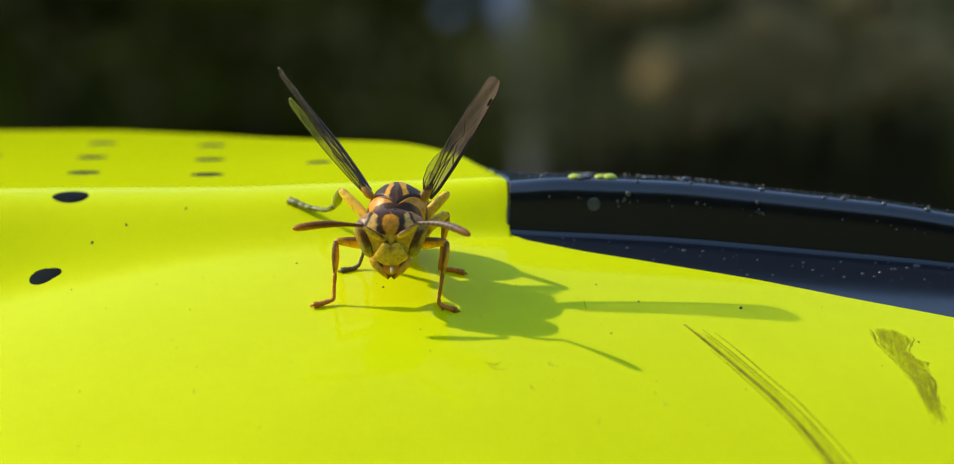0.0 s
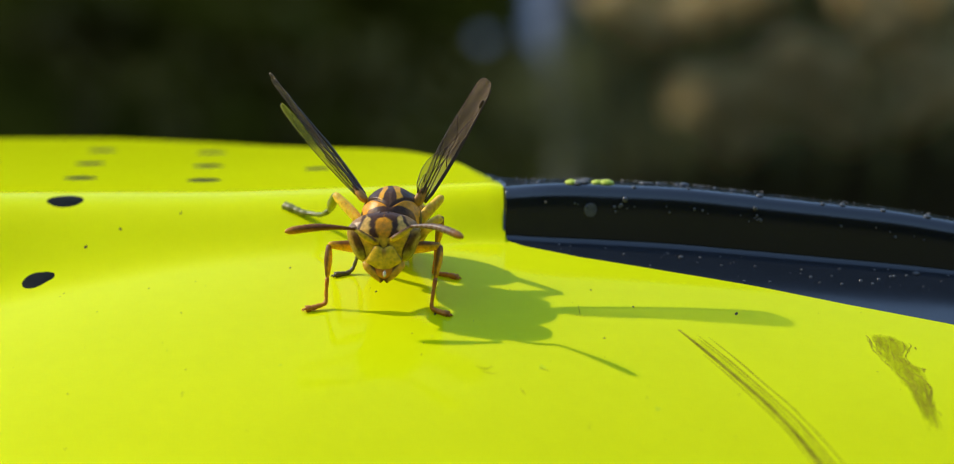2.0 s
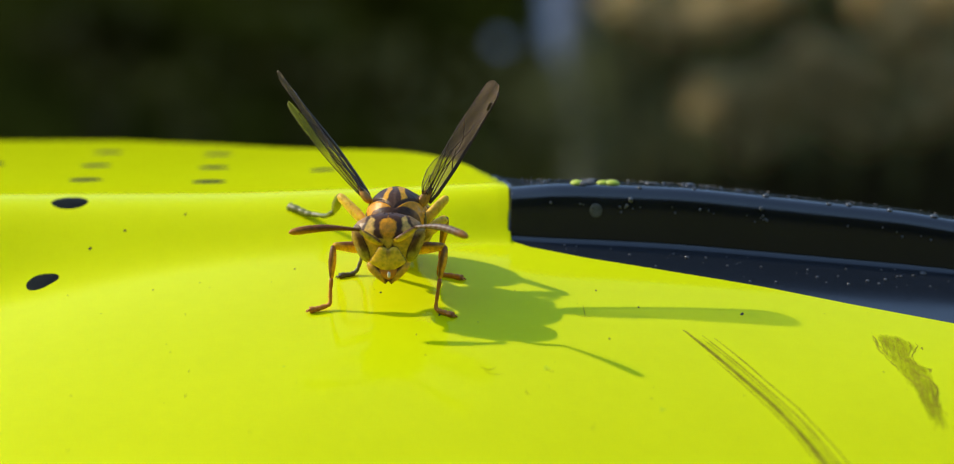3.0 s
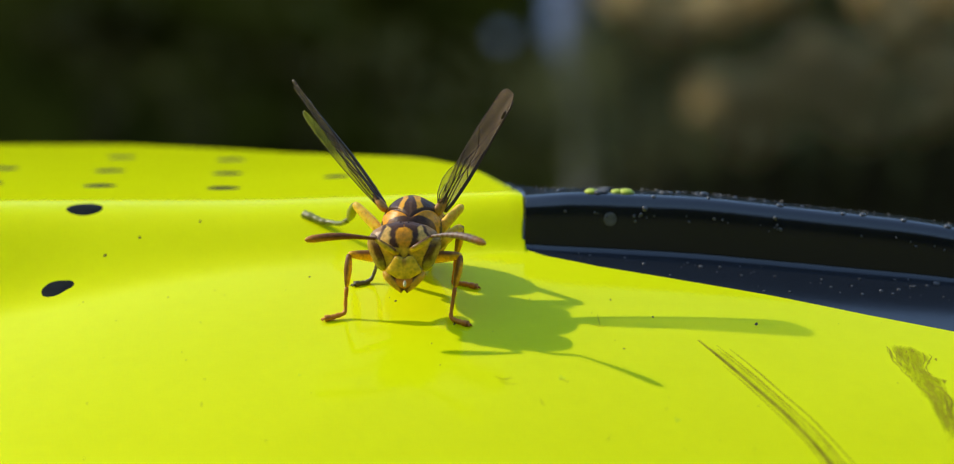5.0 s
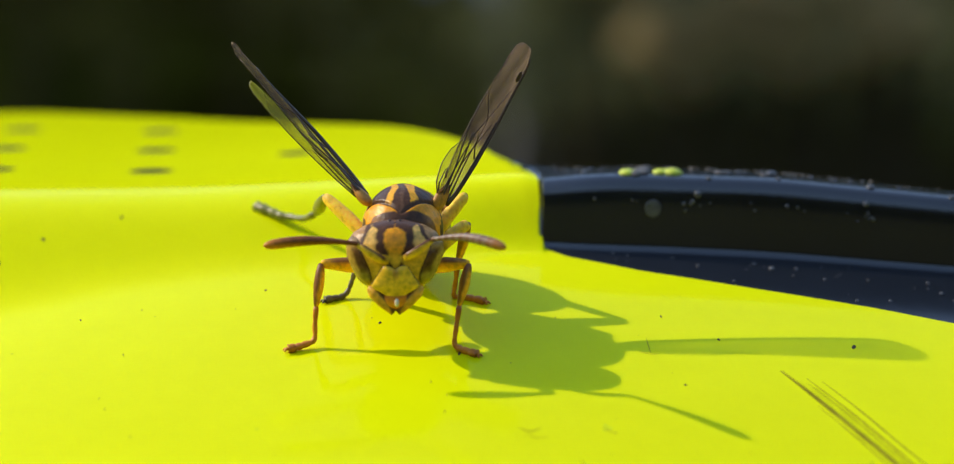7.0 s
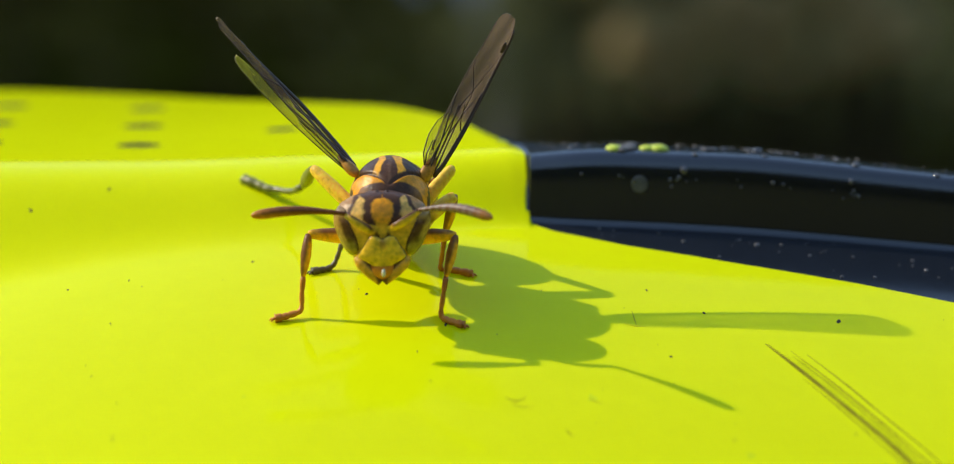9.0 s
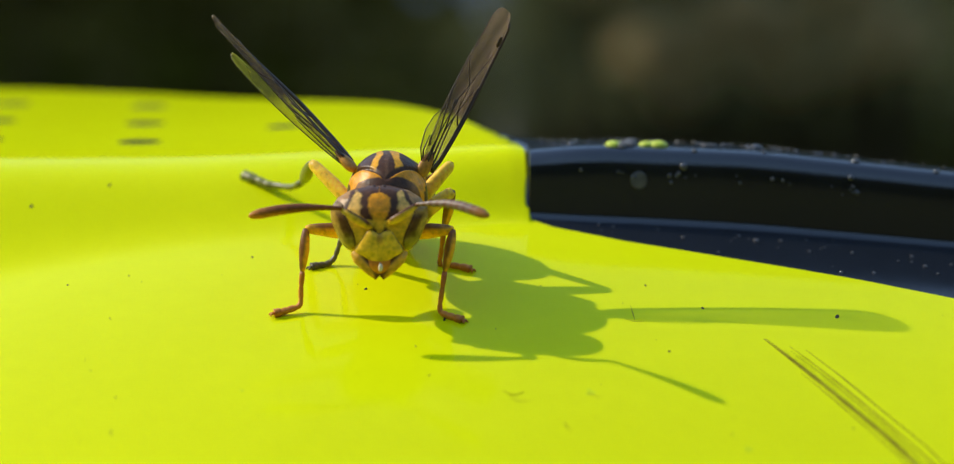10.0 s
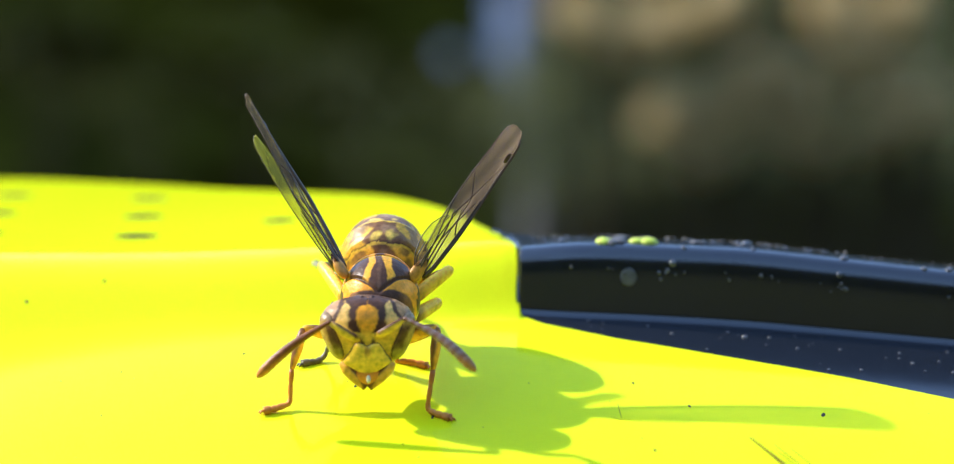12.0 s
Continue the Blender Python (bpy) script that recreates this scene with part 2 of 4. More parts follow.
def disc_on(cx, cy, r, lift=0.1, squash=1.0, n=28, rings=4, shape=None):
    verts, faces = [(cx, cy, level(cx, cy) + lift)], []
    for k in range(1, rings + 1):
        for j in range(n):
            a = 2 * math.pi * j / n
            q = shape(a) if shape else 1.0
            x, y = cx + q * r * k / rings * math.cos(a), cy + q * r * squash * k / rings * math.sin(a)
            verts.append((x, y, level(x, y) + (lift if k < rings else 0.05)))
    for j in range(n):
        faces.append((0, 1 + j, 1 + (j + 1) % n))
    for k in range(rings - 1):
        for j in range(n):
            a, b = 1 + k * n + j, 1 + k * n + (j + 1) % n
            faces.append((a, a + n, b + n, b))
    return verts, faces


def build_dots(cover):
    # two chipped dots by the step, then the rows on the flat top
    part("printed_dot", mesh_of("printed_dot", *disc_on(-18.8, 6.35, 0.98, 0.1, 0.78, shape=lambda a: 0.92 + 0.30 * max(0, math.cos(a - 0.45)) ** 6 - 0.30 * max(0, math.cos(a + 0.75)) ** 2), M_DOT), cover, "chipped black printed dot")
    part("printed_dot", mesh_of("printed_dot", *disc_on(-18.1, 12.1, 1.1, 0.1, 0.78, shape=lambda a: 0.95 + 0.10 * max(0, -math.cos(a)) ** 8), M_DOT), cover)
    for x, y, r in [(-18.5, 19.7, 0.95), (-11.1, 18.4, 0.95), (-19.0, 26.6, 0.92), (-11.6, 25.0, 0.92), (-4.8, 22.2, 0.75), (-25.4, 21.0, 0.95), (-25.8, 28.0, 0.95), (-19.4, 34.0, 0.9), (-12.2, 32.2, 0.9)]:
        part("printed_dot", mesh_of("printed_dot", *disc_on(x, y, r * 1.12, 0.1, 0.7), M_DOT), cover)


def groove_on(points, width, depth_lift, mat, name, cover, label=""):
    """A scraped line along the cover: a thin raised burr that follows its height."""
    pts, rad = smooth_line([(x, y, 0) for x, y in points], width, 8)
    pts = [(p.x, p.y, level(p.x, p.y) + depth_lift) for p in pts]
    v, f = tube(pts, rad, 8, 1.0, (0, 0, 1))
    flat = []
    for i, p in enumerate(pts):
        for q in v[i * 8:i * 8 + 8]:
            flat.append((q[0], q[1], p[2] + (q[2] - p[2]) * 0.25))
    part(name, mesh_of(name, flat, f, mat), cover, label)


def worn(name, dark, light, strength):
    """Scraped coat: streaks along the scrape, ragged towards its edge (the edge is in the marking)."""
    m = mottled(name, dark, light, 2500, rough=0.8, bump=1.0, spec=0.05)
    n, l = m.node_tree.nodes, m.node_tree.links
    at, co, mp, no = n.new("ShaderNodeAttribute"), n.new("ShaderNodeTexCoord"), n.new("ShaderNodeMapping"), n.new("ShaderNodeTexNoise")
    at.attribute_name = "marking"
    sep = n.new("ShaderNodeSeparateColor")
    l.new(at.outputs["Color"], sep.inputs["Color"])
    mp.inputs["Rotation"].default_value = (0, 0, radians(14))
    mp.inputs["Scale"].default_value = (1, 0.22, 0.3)
    no.inputs["Scale"].default_value, no.inputs["Detail"].default_value = 3600, 8
    no.inputs["Roughness"].default_value = 0.7
    l.new(co.outputs["Object"], mp.inputs["Vector"])
    l.new(mp.outputs["Vector"], no.inputs["Vector"])
    ad, mr = n.new("ShaderNodeMath"), n.new("ShaderNodeMapRange")
    ad.operation = "ADD"
    l.new(no.outputs["Fac"], ad.inputs[0])
    l.new(sep.outputs["Red"], ad.inputs[1])
    l.new(ad.outputs[0], mr.inputs["Value"])
    mr.inputs["From Min"].default_value, mr.inputs["From Max"].default_value = 0.93, 1.25
    mr.inputs["To Max"].default_value = strength
    tr, mx = n.new("ShaderNodeBsdfTransparent"), n.new("ShaderNodeMixShader")
    l.new(mr.outputs["Result"], mx.inputs["Fac"])
    l.new(tr.outputs["BSDF"], mx.inputs[1])
    l.new(n["Principled BSDF"].outputs["BSDF"], mx.inputs[2])
    l.new(mx.outputs["Shader"], n["Material Output"].inputs["Surface"])
    return m


M_SCUFF = worn("scuffed_coat", (0.34, 0.29, 0.008), (0.62, 0.62, 0.008), 0.50)
M_SMEAR = worn("smeared_coat", (0.34, 0.36, 0.002), (0.50, 0.54, 0.003), 0.15)


def worn_patch(edges, hole, mat, name, cover, label):
    """A strip on the coat between two edges, rows of (left x, left y, right x, right y), fading outwards."""
    rows, cols = 60, 20
    verts, faces, cols_at = [], [], []
    for i in range(rows + 1):
        f = i / rows * (len(edges) - 1)
        k = min(len(edges) - 2, int(f))
        e = [edges[k][q] + (edges[k + 1][q] - edges[k][q]) * (f - k) for q in range(4)]
        for j in range(cols + 1):
            u = j / cols
            x, y = e[0] + (e[2] - e[0]) * u, e[1] + (e[3] - e[1]) * u
            verts.append(lifted(x, y, 0.068))
            w = 0.72 * min(1.0, 3.2 * u, 3.2 * (1 - u), 9 * i / rows, 5 * (1 - i / rows))
            if hole:
                w -= 0.75 * smoothstep(1.0, 0.55, math.hypot((x - hole[0]) / hole[2], (y - hole[1]) / hole[3]))
            cols_at.append((max(0.0, w), 0, 0))
    for i in range(rows):
        for j in range(cols):
            p = i * (cols + 1) + j
            faces.append((p, p + cols + 1, p + cols + 2, p + 1))
    part(name, mesh_of(name, verts, faces, mat, colours=cols_at), cover, label)


def build_scratches(cover):
    rnd = random.Random(5)
    worn_patch([(24.7, 0.3, 26.1, 0.2), (24.8, -1.2, 27.5, -0.9), (24.9, -3.0, 27.9, -2.2), (25.6, -4.6, 28.0, -4.2), (26.2, -6.6, 27.9, -6.4), (26.5, -8.4, 27.9, -8.3), (26.5, -10.8, 27.9, -11.8)],
               (27.15, -2.55, 0.55, 1.0), M_SCUFF, "scuff", cover, "olive-brown scuffed patch in the yellow coat")
    worn_patch([(15.2, -1.2, 15.9, -1.2), (16.7, -4.6, 18.1, -4.2), (18.6, -8.2, 19.8, -7.6), (20.6, -12.4, 21.9, -12.1), (21.8, -16.4, 23.1, -16.2)],
               None, M_SMEAR, "smear", cover, "faint olive smear under the scratch lines")
    # a long bundle of fine lines
    main = [(15.3, -1.4), (17.4, -5.0), (19.3, -8.4), (20.2, -10.2), (21.4, -13.1), (22.6, -16.5)]
    for off, a, b, w in ((0, 0, 6, 0.10), (0.12, 0, 6, 0.05), (0.42, 0.3, 5.6, 0.03), (0.62, 0.2, 6, 0.05), (-0.25, 0.8, 5.6, 0.03), (1.0, 0.3, 6, 0.04)):
        pts = []
        for k in range(9):
            u = (a + (b - a) * k / 8) / 6 * 5
            i = min(4, int(u))
            x = main[i][0] + (main[i + 1][0] - main[i][0]) * (u - i)
            y = main[i][1] + (main[i + 1][1] - main[i][1]) * (u - i)
            pts.append((x + off * (1 + 0.15 * k / 8) + rnd.uniform(-0.03, 0.03), y + 0.25 * off))
        groove_on(pts, [w * 0.3] + [w * rnd.uniform(0.7, 1.2) for _ in range(7)] + [w * 0.3], 0.07, M_SCRATCH, "scratch", cover, "brown scratch line in the yellow coat")
    # the broad scuff beside it
    spine = [(25.3, -0.3), (25.5, -2.0), (26.0, -3.6), (26.8, -5.6), (27.0, -8.0), (27.0, -10.4)]
    for k in range(64):
        a = rnd.random() * 0.72
        b = min(1.0, a + rnd.uniform(0.05, 0.22))
        off = rnd.uniform(-0.35, 1.55) if a < 0.35 else rnd.uniform(-0.25, 0.85)
        pts = []
        for j in range(5):
            u = (a + (b - a) * j / 4) * 5
            i = min(4, int(u))
            pts.append((spine[i][0] + (spine[i + 1][0] - spine[i][0]) * (u - i) + off * (1 + 0.25 * math.sin(3 * u)) + rnd.uniform(-0.07, 0.07),
                        spine[i][1] + (spine[i + 1][1] - spine[i][1]) * (u - i)))
        w = rnd.uniform(0.012, 0.042)
        groove_on(pts, [w * 0.4, w, w * rnd.uniform(0.7, 1.6), w, w * 0.3], 0.07, M_SCRATCH, "scuff", cover, "brown scuffed scrape in the yellow coat")
    for x, y, r in ((27.5, -3.75, 0.2), (26.3, -0.75, 0.16), (27.3, -4.5, 0.14), (27.4, -1.5, 0.12)):
        ph = rnd.random() * 6
        part("scuff_chip", mesh_of("scuff_chip", *disc_on(x, y, r * 0.7, 0.08, 2.2, 18, 3, lambda a, ph=ph: 0.8 + 0.25 * math.sin(3 * a + ph) + 0.12 * math.sin(7 * a)), M_SCRATCH), cover)


def build_specks(cover):
    rnd = random.Random(11)
    spots = [(18.46, 0.9, 0.11), (11.52, -2.8, 0.06), (13.12, 0.9, 0.07), (-0.25, 1.8, 0.07), (-16.45, 8.4, 0.10), (-14.7, 9.5, 0.09), (10.97, 2.7, 0.06), (-5.0, 5.1, 0.06), (-12.4, 3.8, 0.05),
             (2.9, -0.75, 0.09), (-11.5, 10.6, 0.08)]
    for _ in range(46):
        spots.append((rnd.uniform(-19, 27), rnd.uniform(-13, 5), rnd.uniform(0.02, 0.045)))
    for x, y, r in spots:
        if x > 6.4 and y > edge_at(x) - 0.3:
            continue
        ph = rnd.random() * 6
        part("dirt_speck", mesh_of("dirt_speck", *disc_on(x, y, r, 0.06 + r * 0.6, 1.6, 10, 2, lambda a, ph=ph: 0.85 + 0.3 * math.sin(2 * a + ph)), M_DIRT), cover)
    # faint rubbed spots in the coat
    for x, y, r in ((8.35, -6.0, 0.3), (13.9, -9.3, 0.25), (-4.6, -6.0, 0.12)):
        part("rub_mark", mesh_of("rub_mark", *disc_on(x, y, r, 0.066, 1.3, 16, 3, lambda a: 0.75 + 0.3 * math.sin(3 * a + x)), M_RUB), cover, "faint rubbed mark")
    # a thin curled nick and two faint ones, and fine hairs by the scratch
    for pts, w in (([(5.1, -6.1), (5.5, -6.35), (5.9, -6.1)], 0.05), ([(5.3, -6.5), (5.7, -6.75), (6.2, -6.7)], 0.03), ([(8.2, -6.0), (8.4, -6.2), (8.65, -6.35)], 0.03),
                   ([(7.3, -8.1), (7.4, -8.4), (7.55, -8.6)], 0.03), ([(9.9, -0.3), (10.3, -0.5), (10.7, -0.45)], 0.02), ([(10.25, 0.8), (10.3, 0.2), (10.35, -0.4)], 0.02)):
        groove_on(pts, [w * 0.3, w, w * 0.3], 0.07, M_SCRATCH, "nick", cover, "fine brown nick in the yellow coat")
    # droplets dried on the black rim and floor
    drops = [(13.5, 9.95, 0.16), (13.0, 9.45, 0.2), (20.4, 10.1, 0.24), (24.9, 9.85, 0.22), (27.1, 9.6, 0.2), (29.5, 9.5, 0.26), (28.8, 8.3, 0.26), (20.1, 9.3, 0.16), (16.0, 8.1, 0.18), (15.3, 8.5, 0.12),
             (22.9, 6.6, 0.12), (23.8, 9.7, 0.18), (16.5, 10.2, 0.14), (12.9, 8.0, 0.12), (9.4, 9.0, 0.1), (20.6, 5.5, 0.1), (16.3, 11.4, 0.3), (25.6, 6.6, 0.14), (26.6, 7.0, 0.14), (31.0, 7.6, 0.2)]
    for k in range(76):
        x = rnd.uniform(8, 31)
        drops.append((x, rnd.uniform(5.2, foot_at(x) + 0.2) if k < 46 else foot_at(x) + rnd.uniform(0.445, 0.50), rnd.uniform(0.04, 0.12)))
    for _ in range(34):
        drops.append((rnd.uniform(6.8, 22), rnd.uniform(10.7, 12.8), rnd.uniform(0.06, 0.16)))
    # pale dust along the rim's crest
    for k in range(150):
        x = rnd.uniform(7, 31) if k < 60 else rnd.uniform(6.9, 20)
        y, r = crest_at(x) + (rnd.uniform(-0.7, 0.35) if k < 60 else rnd.uniform(0.1, 1.5)), rnd.uniform(0.025, 0.065)
        part("dust_grain", mesh_of("dust_grain", *disc_on(x, y, r, 0.05 + 1.6 * r, 1.2, 8, 2, lambda a, x=x: 0.8 + 0.3 * math.sin(2 * a + 9 * x)), M_DUST), cover)

    def stuck(name, x, y, r, flat, mat):
        n = Vector((level(x - 0.05, y) - level(x + 0.05, y), level(x, y - 0.05) - level(x, y + 0.05), 0.1)).normalized()
        m = n.to_track_quat("Z", "Y").to_matrix().to_4x4()
        m.translation = Vector(lifted(x, y, 0.02)) * MM
        part(name, mesh_of(name, *ball(r, r * 1.1, r * flat, 12, 8), mat), cover, "", m)

    for x, y, r in drops:
        if y > edge_at(x) + 0.4:
            stuck("dried_droplet", x, y, r * 0.8, 0.62, M_BLISTER)
    stuck("grey_fleck", 11.1, foot_at(11.1) + 0.46, 0.36, 0.1, M_GREYFLECK)
    # crumpled chips of paint and dust stuck on the rim
    for x, y, r, mat, name in ((12.0, 10.6, 0.40, M_FLECK, "paint_fleck"), (11.5, 10.62, 0.32, M_FLECK, "paint_fleck"), (10.05, 10.35, 0.34, M_FLECK, "paint_fleck"), (10.4, 10.2, 0.26, M_GREYFLECK, "grey_fleck"),
                               (10.8, 10.6, 0.28, M_GREYFLECK, "grey_fleck"), (10.6, 11.0, 0.24, M_GREYFLECK, "grey_fleck"), (16.35, 11.6, 0.20, M_DUST, "dust_grain")):
        stuck(name, x, y, r, 0.55, mat)
    for x, y, r, mat, name in ((11.7, 10.75, 0.55, M_FLECK, "paint_fleck"), (10.2, 10.55, 0.35, M_FLECK, "paint_fleck"), (10.7, 10.35, 0.35, M_GREYFLECK, "grey_fleck"), 
                               (10.9, 11.6, 0.4, M_GREYFLECK, "grey_fleck"), (14.2, 10.9, 0.35, M_GREYFLECK, "grey_fleck")):
        part(name, mesh_of(name, *disc_on(x, y, r, 0.13, 0.6, 22, 4, lambda a, x=x: 0.8 + 0.25 * math.sin(2 * a + x) + 0.18 * math.sin(5 * a)), mat), cover,
             "chipped yellow paint fleck on the black rim" if name == "paint_fleck" else "")


cover = build_cover()
build_dots(cover)
build_scratches(cover)
build_specks(cover)


# ---- the wasp ----
def marked(name, rough=0.38):
    m, n, l, b = material(name)
    at = n.new("ShaderNodeAttribute")
    at.attribute_name = "marking"
    no, co = n.new("ShaderNodeTexNoise"), n.new("ShaderNodeTexCoord")
    no.inputs["Scale"].default_value, no.inputs["Detail"].default_value = 5200, 7
    l.new(co.outputs["Object"], no.inputs["Vector"])
    patch, both = n.new("ShaderNodeTexNoise"), n.new("ShaderNodeMath")
    patch.inputs["Scale"].default_value, patch.inputs["Detail"].default_value = 1500, 4
    l.new(co.outputs["Object"], patch.inputs["Vector"])
    both.operation = "MULTIPLY_ADD"
    both.inputs[1].default_value = 0.7
    l.new(patch.outputs["Fac"], both.inputs[0])
    l.new(no.outputs["Fac"], both.inputs[2])
    mr = n.new("ShaderNodeMapRange")
    mr.inputs["From Min"].default_value, mr.inputs["From Max"].default_value = 0.55, 1.15
    mr.inputs["To Min"].default_value, mr.inputs["To Max"].default_value = 0.6, 1.38
    l.new(both.outputs[0], mr.inputs["Value"])
    mul = n.new("ShaderNodeMixRGB")
    mul.blend_type = "MULTIPLY"
    mul.inputs["Fac"].default_value = 1
    l.new(at.outputs["Color"], mul.inputs[1])
    l.new(mr.outputs["Result"], mul.inputs[2])
    l.new(mul.outputs["Color"], b.inputs["Base Color"])
    b.inputs["Roughness"].default_value = rough
    b.inputs["Specular IOR Level"].default_value = 0.28
    bn = n.new("ShaderNodeBump")
    bn.inputs["Strength"].default_value, bn.inputs["Distance"].default_value = 0.8, 0.03 * MM
    l.new(no.outputs["Fac"], bn.inputs["Height"])
    l.new(bn.outputs["Normal"], b.inputs["Normal"])
    return m


M_MARK = marked("marked_chitin", 0.36)
M_AMBER = mottled("amber_leg_chitin", (0.45, 0.18, 0.015), (0.72, 0.38, 0.03), 700, rough=0.35, bump=0.2)
M_RUST = mottled("rust_brown_chitin", (0.38, 0.10, 0.010), (0.80, 0.29, 0.02), 900, rough=0.4, bump=0.2)
M_GREYLEG = mottled("grey_brown_chitin", (0.07, 0.055, 0.035), (0.22, 0.18, 0.08), 900, rough=0.4, bump=0.2)
M_OLIVE = mottled("olive_leg_chitin", (0.10, 0.10, 0.02), (0.26, 0.26, 0.05), 900, rough=0.35, bump=0.2)
M_EYE = marked("compound_eye", 0.22)
M_DARK = mottled("dark_brown_chitin", (0.025, 0.011, 0.005), (0.07, 0.030, 0.012), 900, rough=0.35, bump=0.2)
M_WHITE = mottled("pale_mouthpart", (0.7, 0.62, 0.42), (0.85, 0.78, 0.6), 900, rough=0.4)


def membrane(name, tint, clear):
    """Thin wing skin: part see-through, part glossy, with streaks along it."""
    m, n, l, b = material(name)
    out = n["Material Output"]
    co, no = n.new("ShaderNodeTexCoord"), n.new("ShaderNodeTexNoise")
    no.inputs["Scale"].default_value, no.inputs["Detail"].default_value = 1700, 7
    lay = n.new("ShaderNodeMapping")
    lay.inputs["Scale"].default_value = (0.28, 1, 1)
    l.new(co.outputs["Object"], lay.inputs["Vector"])
    l.new(lay.outputs["Vector"], no.inputs["Vector"])
    wb = n.new("ShaderNodeBump")
    wb.inputs["Strength"].default_value, wb.inputs["Distance"].default_value = 0.8, 0.05 * MM
    l.new(no.outputs["Fac"], wb.inputs["Height"])
    l.new(wb.outputs["Normal"], b.inputs["Normal"])
    ramp = n.new("ShaderNodeValToRGB")
    ramp.color_ramp.elements[0].position, ramp.color_ramp.elements[1].position = 0.3, 0.75
    ramp.color_ramp.elements[0].color = (*[c * 0.22 for c in tint], 1)
    ramp.color_ramp.elements[1].color = (*tint, 1)
    l.new(no.outputs["Fac"], ramp.inputs["Fac"])
    l.new(ramp.outputs["Color"], b.inputs["Base Color"])
    b.inputs["Roughness"].default_value = 0.25
    b.inputs["Specular IOR Level"].default_value = 0.35
    tl, tr = n.new("ShaderNodeBsdfTranslucent"), n.new("ShaderNodeBsdfTransparent")
    l.new(ramp.outputs["Color"], tl.inputs["Color"])
    tr.inputs["Color"].default_value = (0.9, 0.88, 0.75, 1)
    sep, mr = n.new("ShaderNodeSeparateXYZ"), n.new("ShaderNodeMapRange")
    l.new(co.outputs["Object"], sep.inputs["Vector"])
    l.new(sep.outputs["X"], mr.inputs["Value"])
    mr.inputs["From Min"].default_value, mr.inputs["From Max"].default_value = 2.5 * MM, 5.0 * MM
    mr.inputs["To Min"].default_value, mr.inputs["To Max"].default_value = 0.72, clear
    a, c = n.new("ShaderNodeMixShader"), n.new("ShaderNodeMixShader")
    a.inputs["Fac"].default_value, c.inputs["Fac"].default_value = 0.5, clear
    l.new(mr.outputs["Result"], c.inputs["Fac"])
    l.new(b.outputs["BSDF"], a.inputs[1])
    l.new(tl.outputs["BSDF"], a.inputs[2])
    l.new(a.outputs["Shader"], c.inputs[1])
    l.new(tr.outputs["BSDF"], c.inputs[2])
    l.new(c.outputs["Shader"], out.inputs["Surface"])
    return m


M_SMOKY = membrane("smoky_wing_skin", (0.44, 0.31, 0.28), 0.60)
M_CLEAR = membrane("clear_wing_skin", (0.82, 0.78, 0.14), 0.50)
M_GLASSY = membrane("glassy_wing_skin", (0.50, 0.50, 0.30), 0.85)
for node in M_GLASSY.node_tree.nodes:
    if node.type == "MAP_RANGE":
        node.inputs["To Min"].default_value = 0.86
M_VEIN = mottled("wing_vein", (0.03, 0.018, 0.010), (0.09, 0.045, 0.02), 1500, rough=0.4)

YEL, ORA, DRK, TAN = (0.88, 0.56, 0.030), (0.88, 0.35, 0.008), (0.088, 0.036, 0.012), (0.60, 0.30, 0.06)


def blend(a, b, f):
    return tuple(p * (1 - f) + q * f for p, q in zip(a, b))


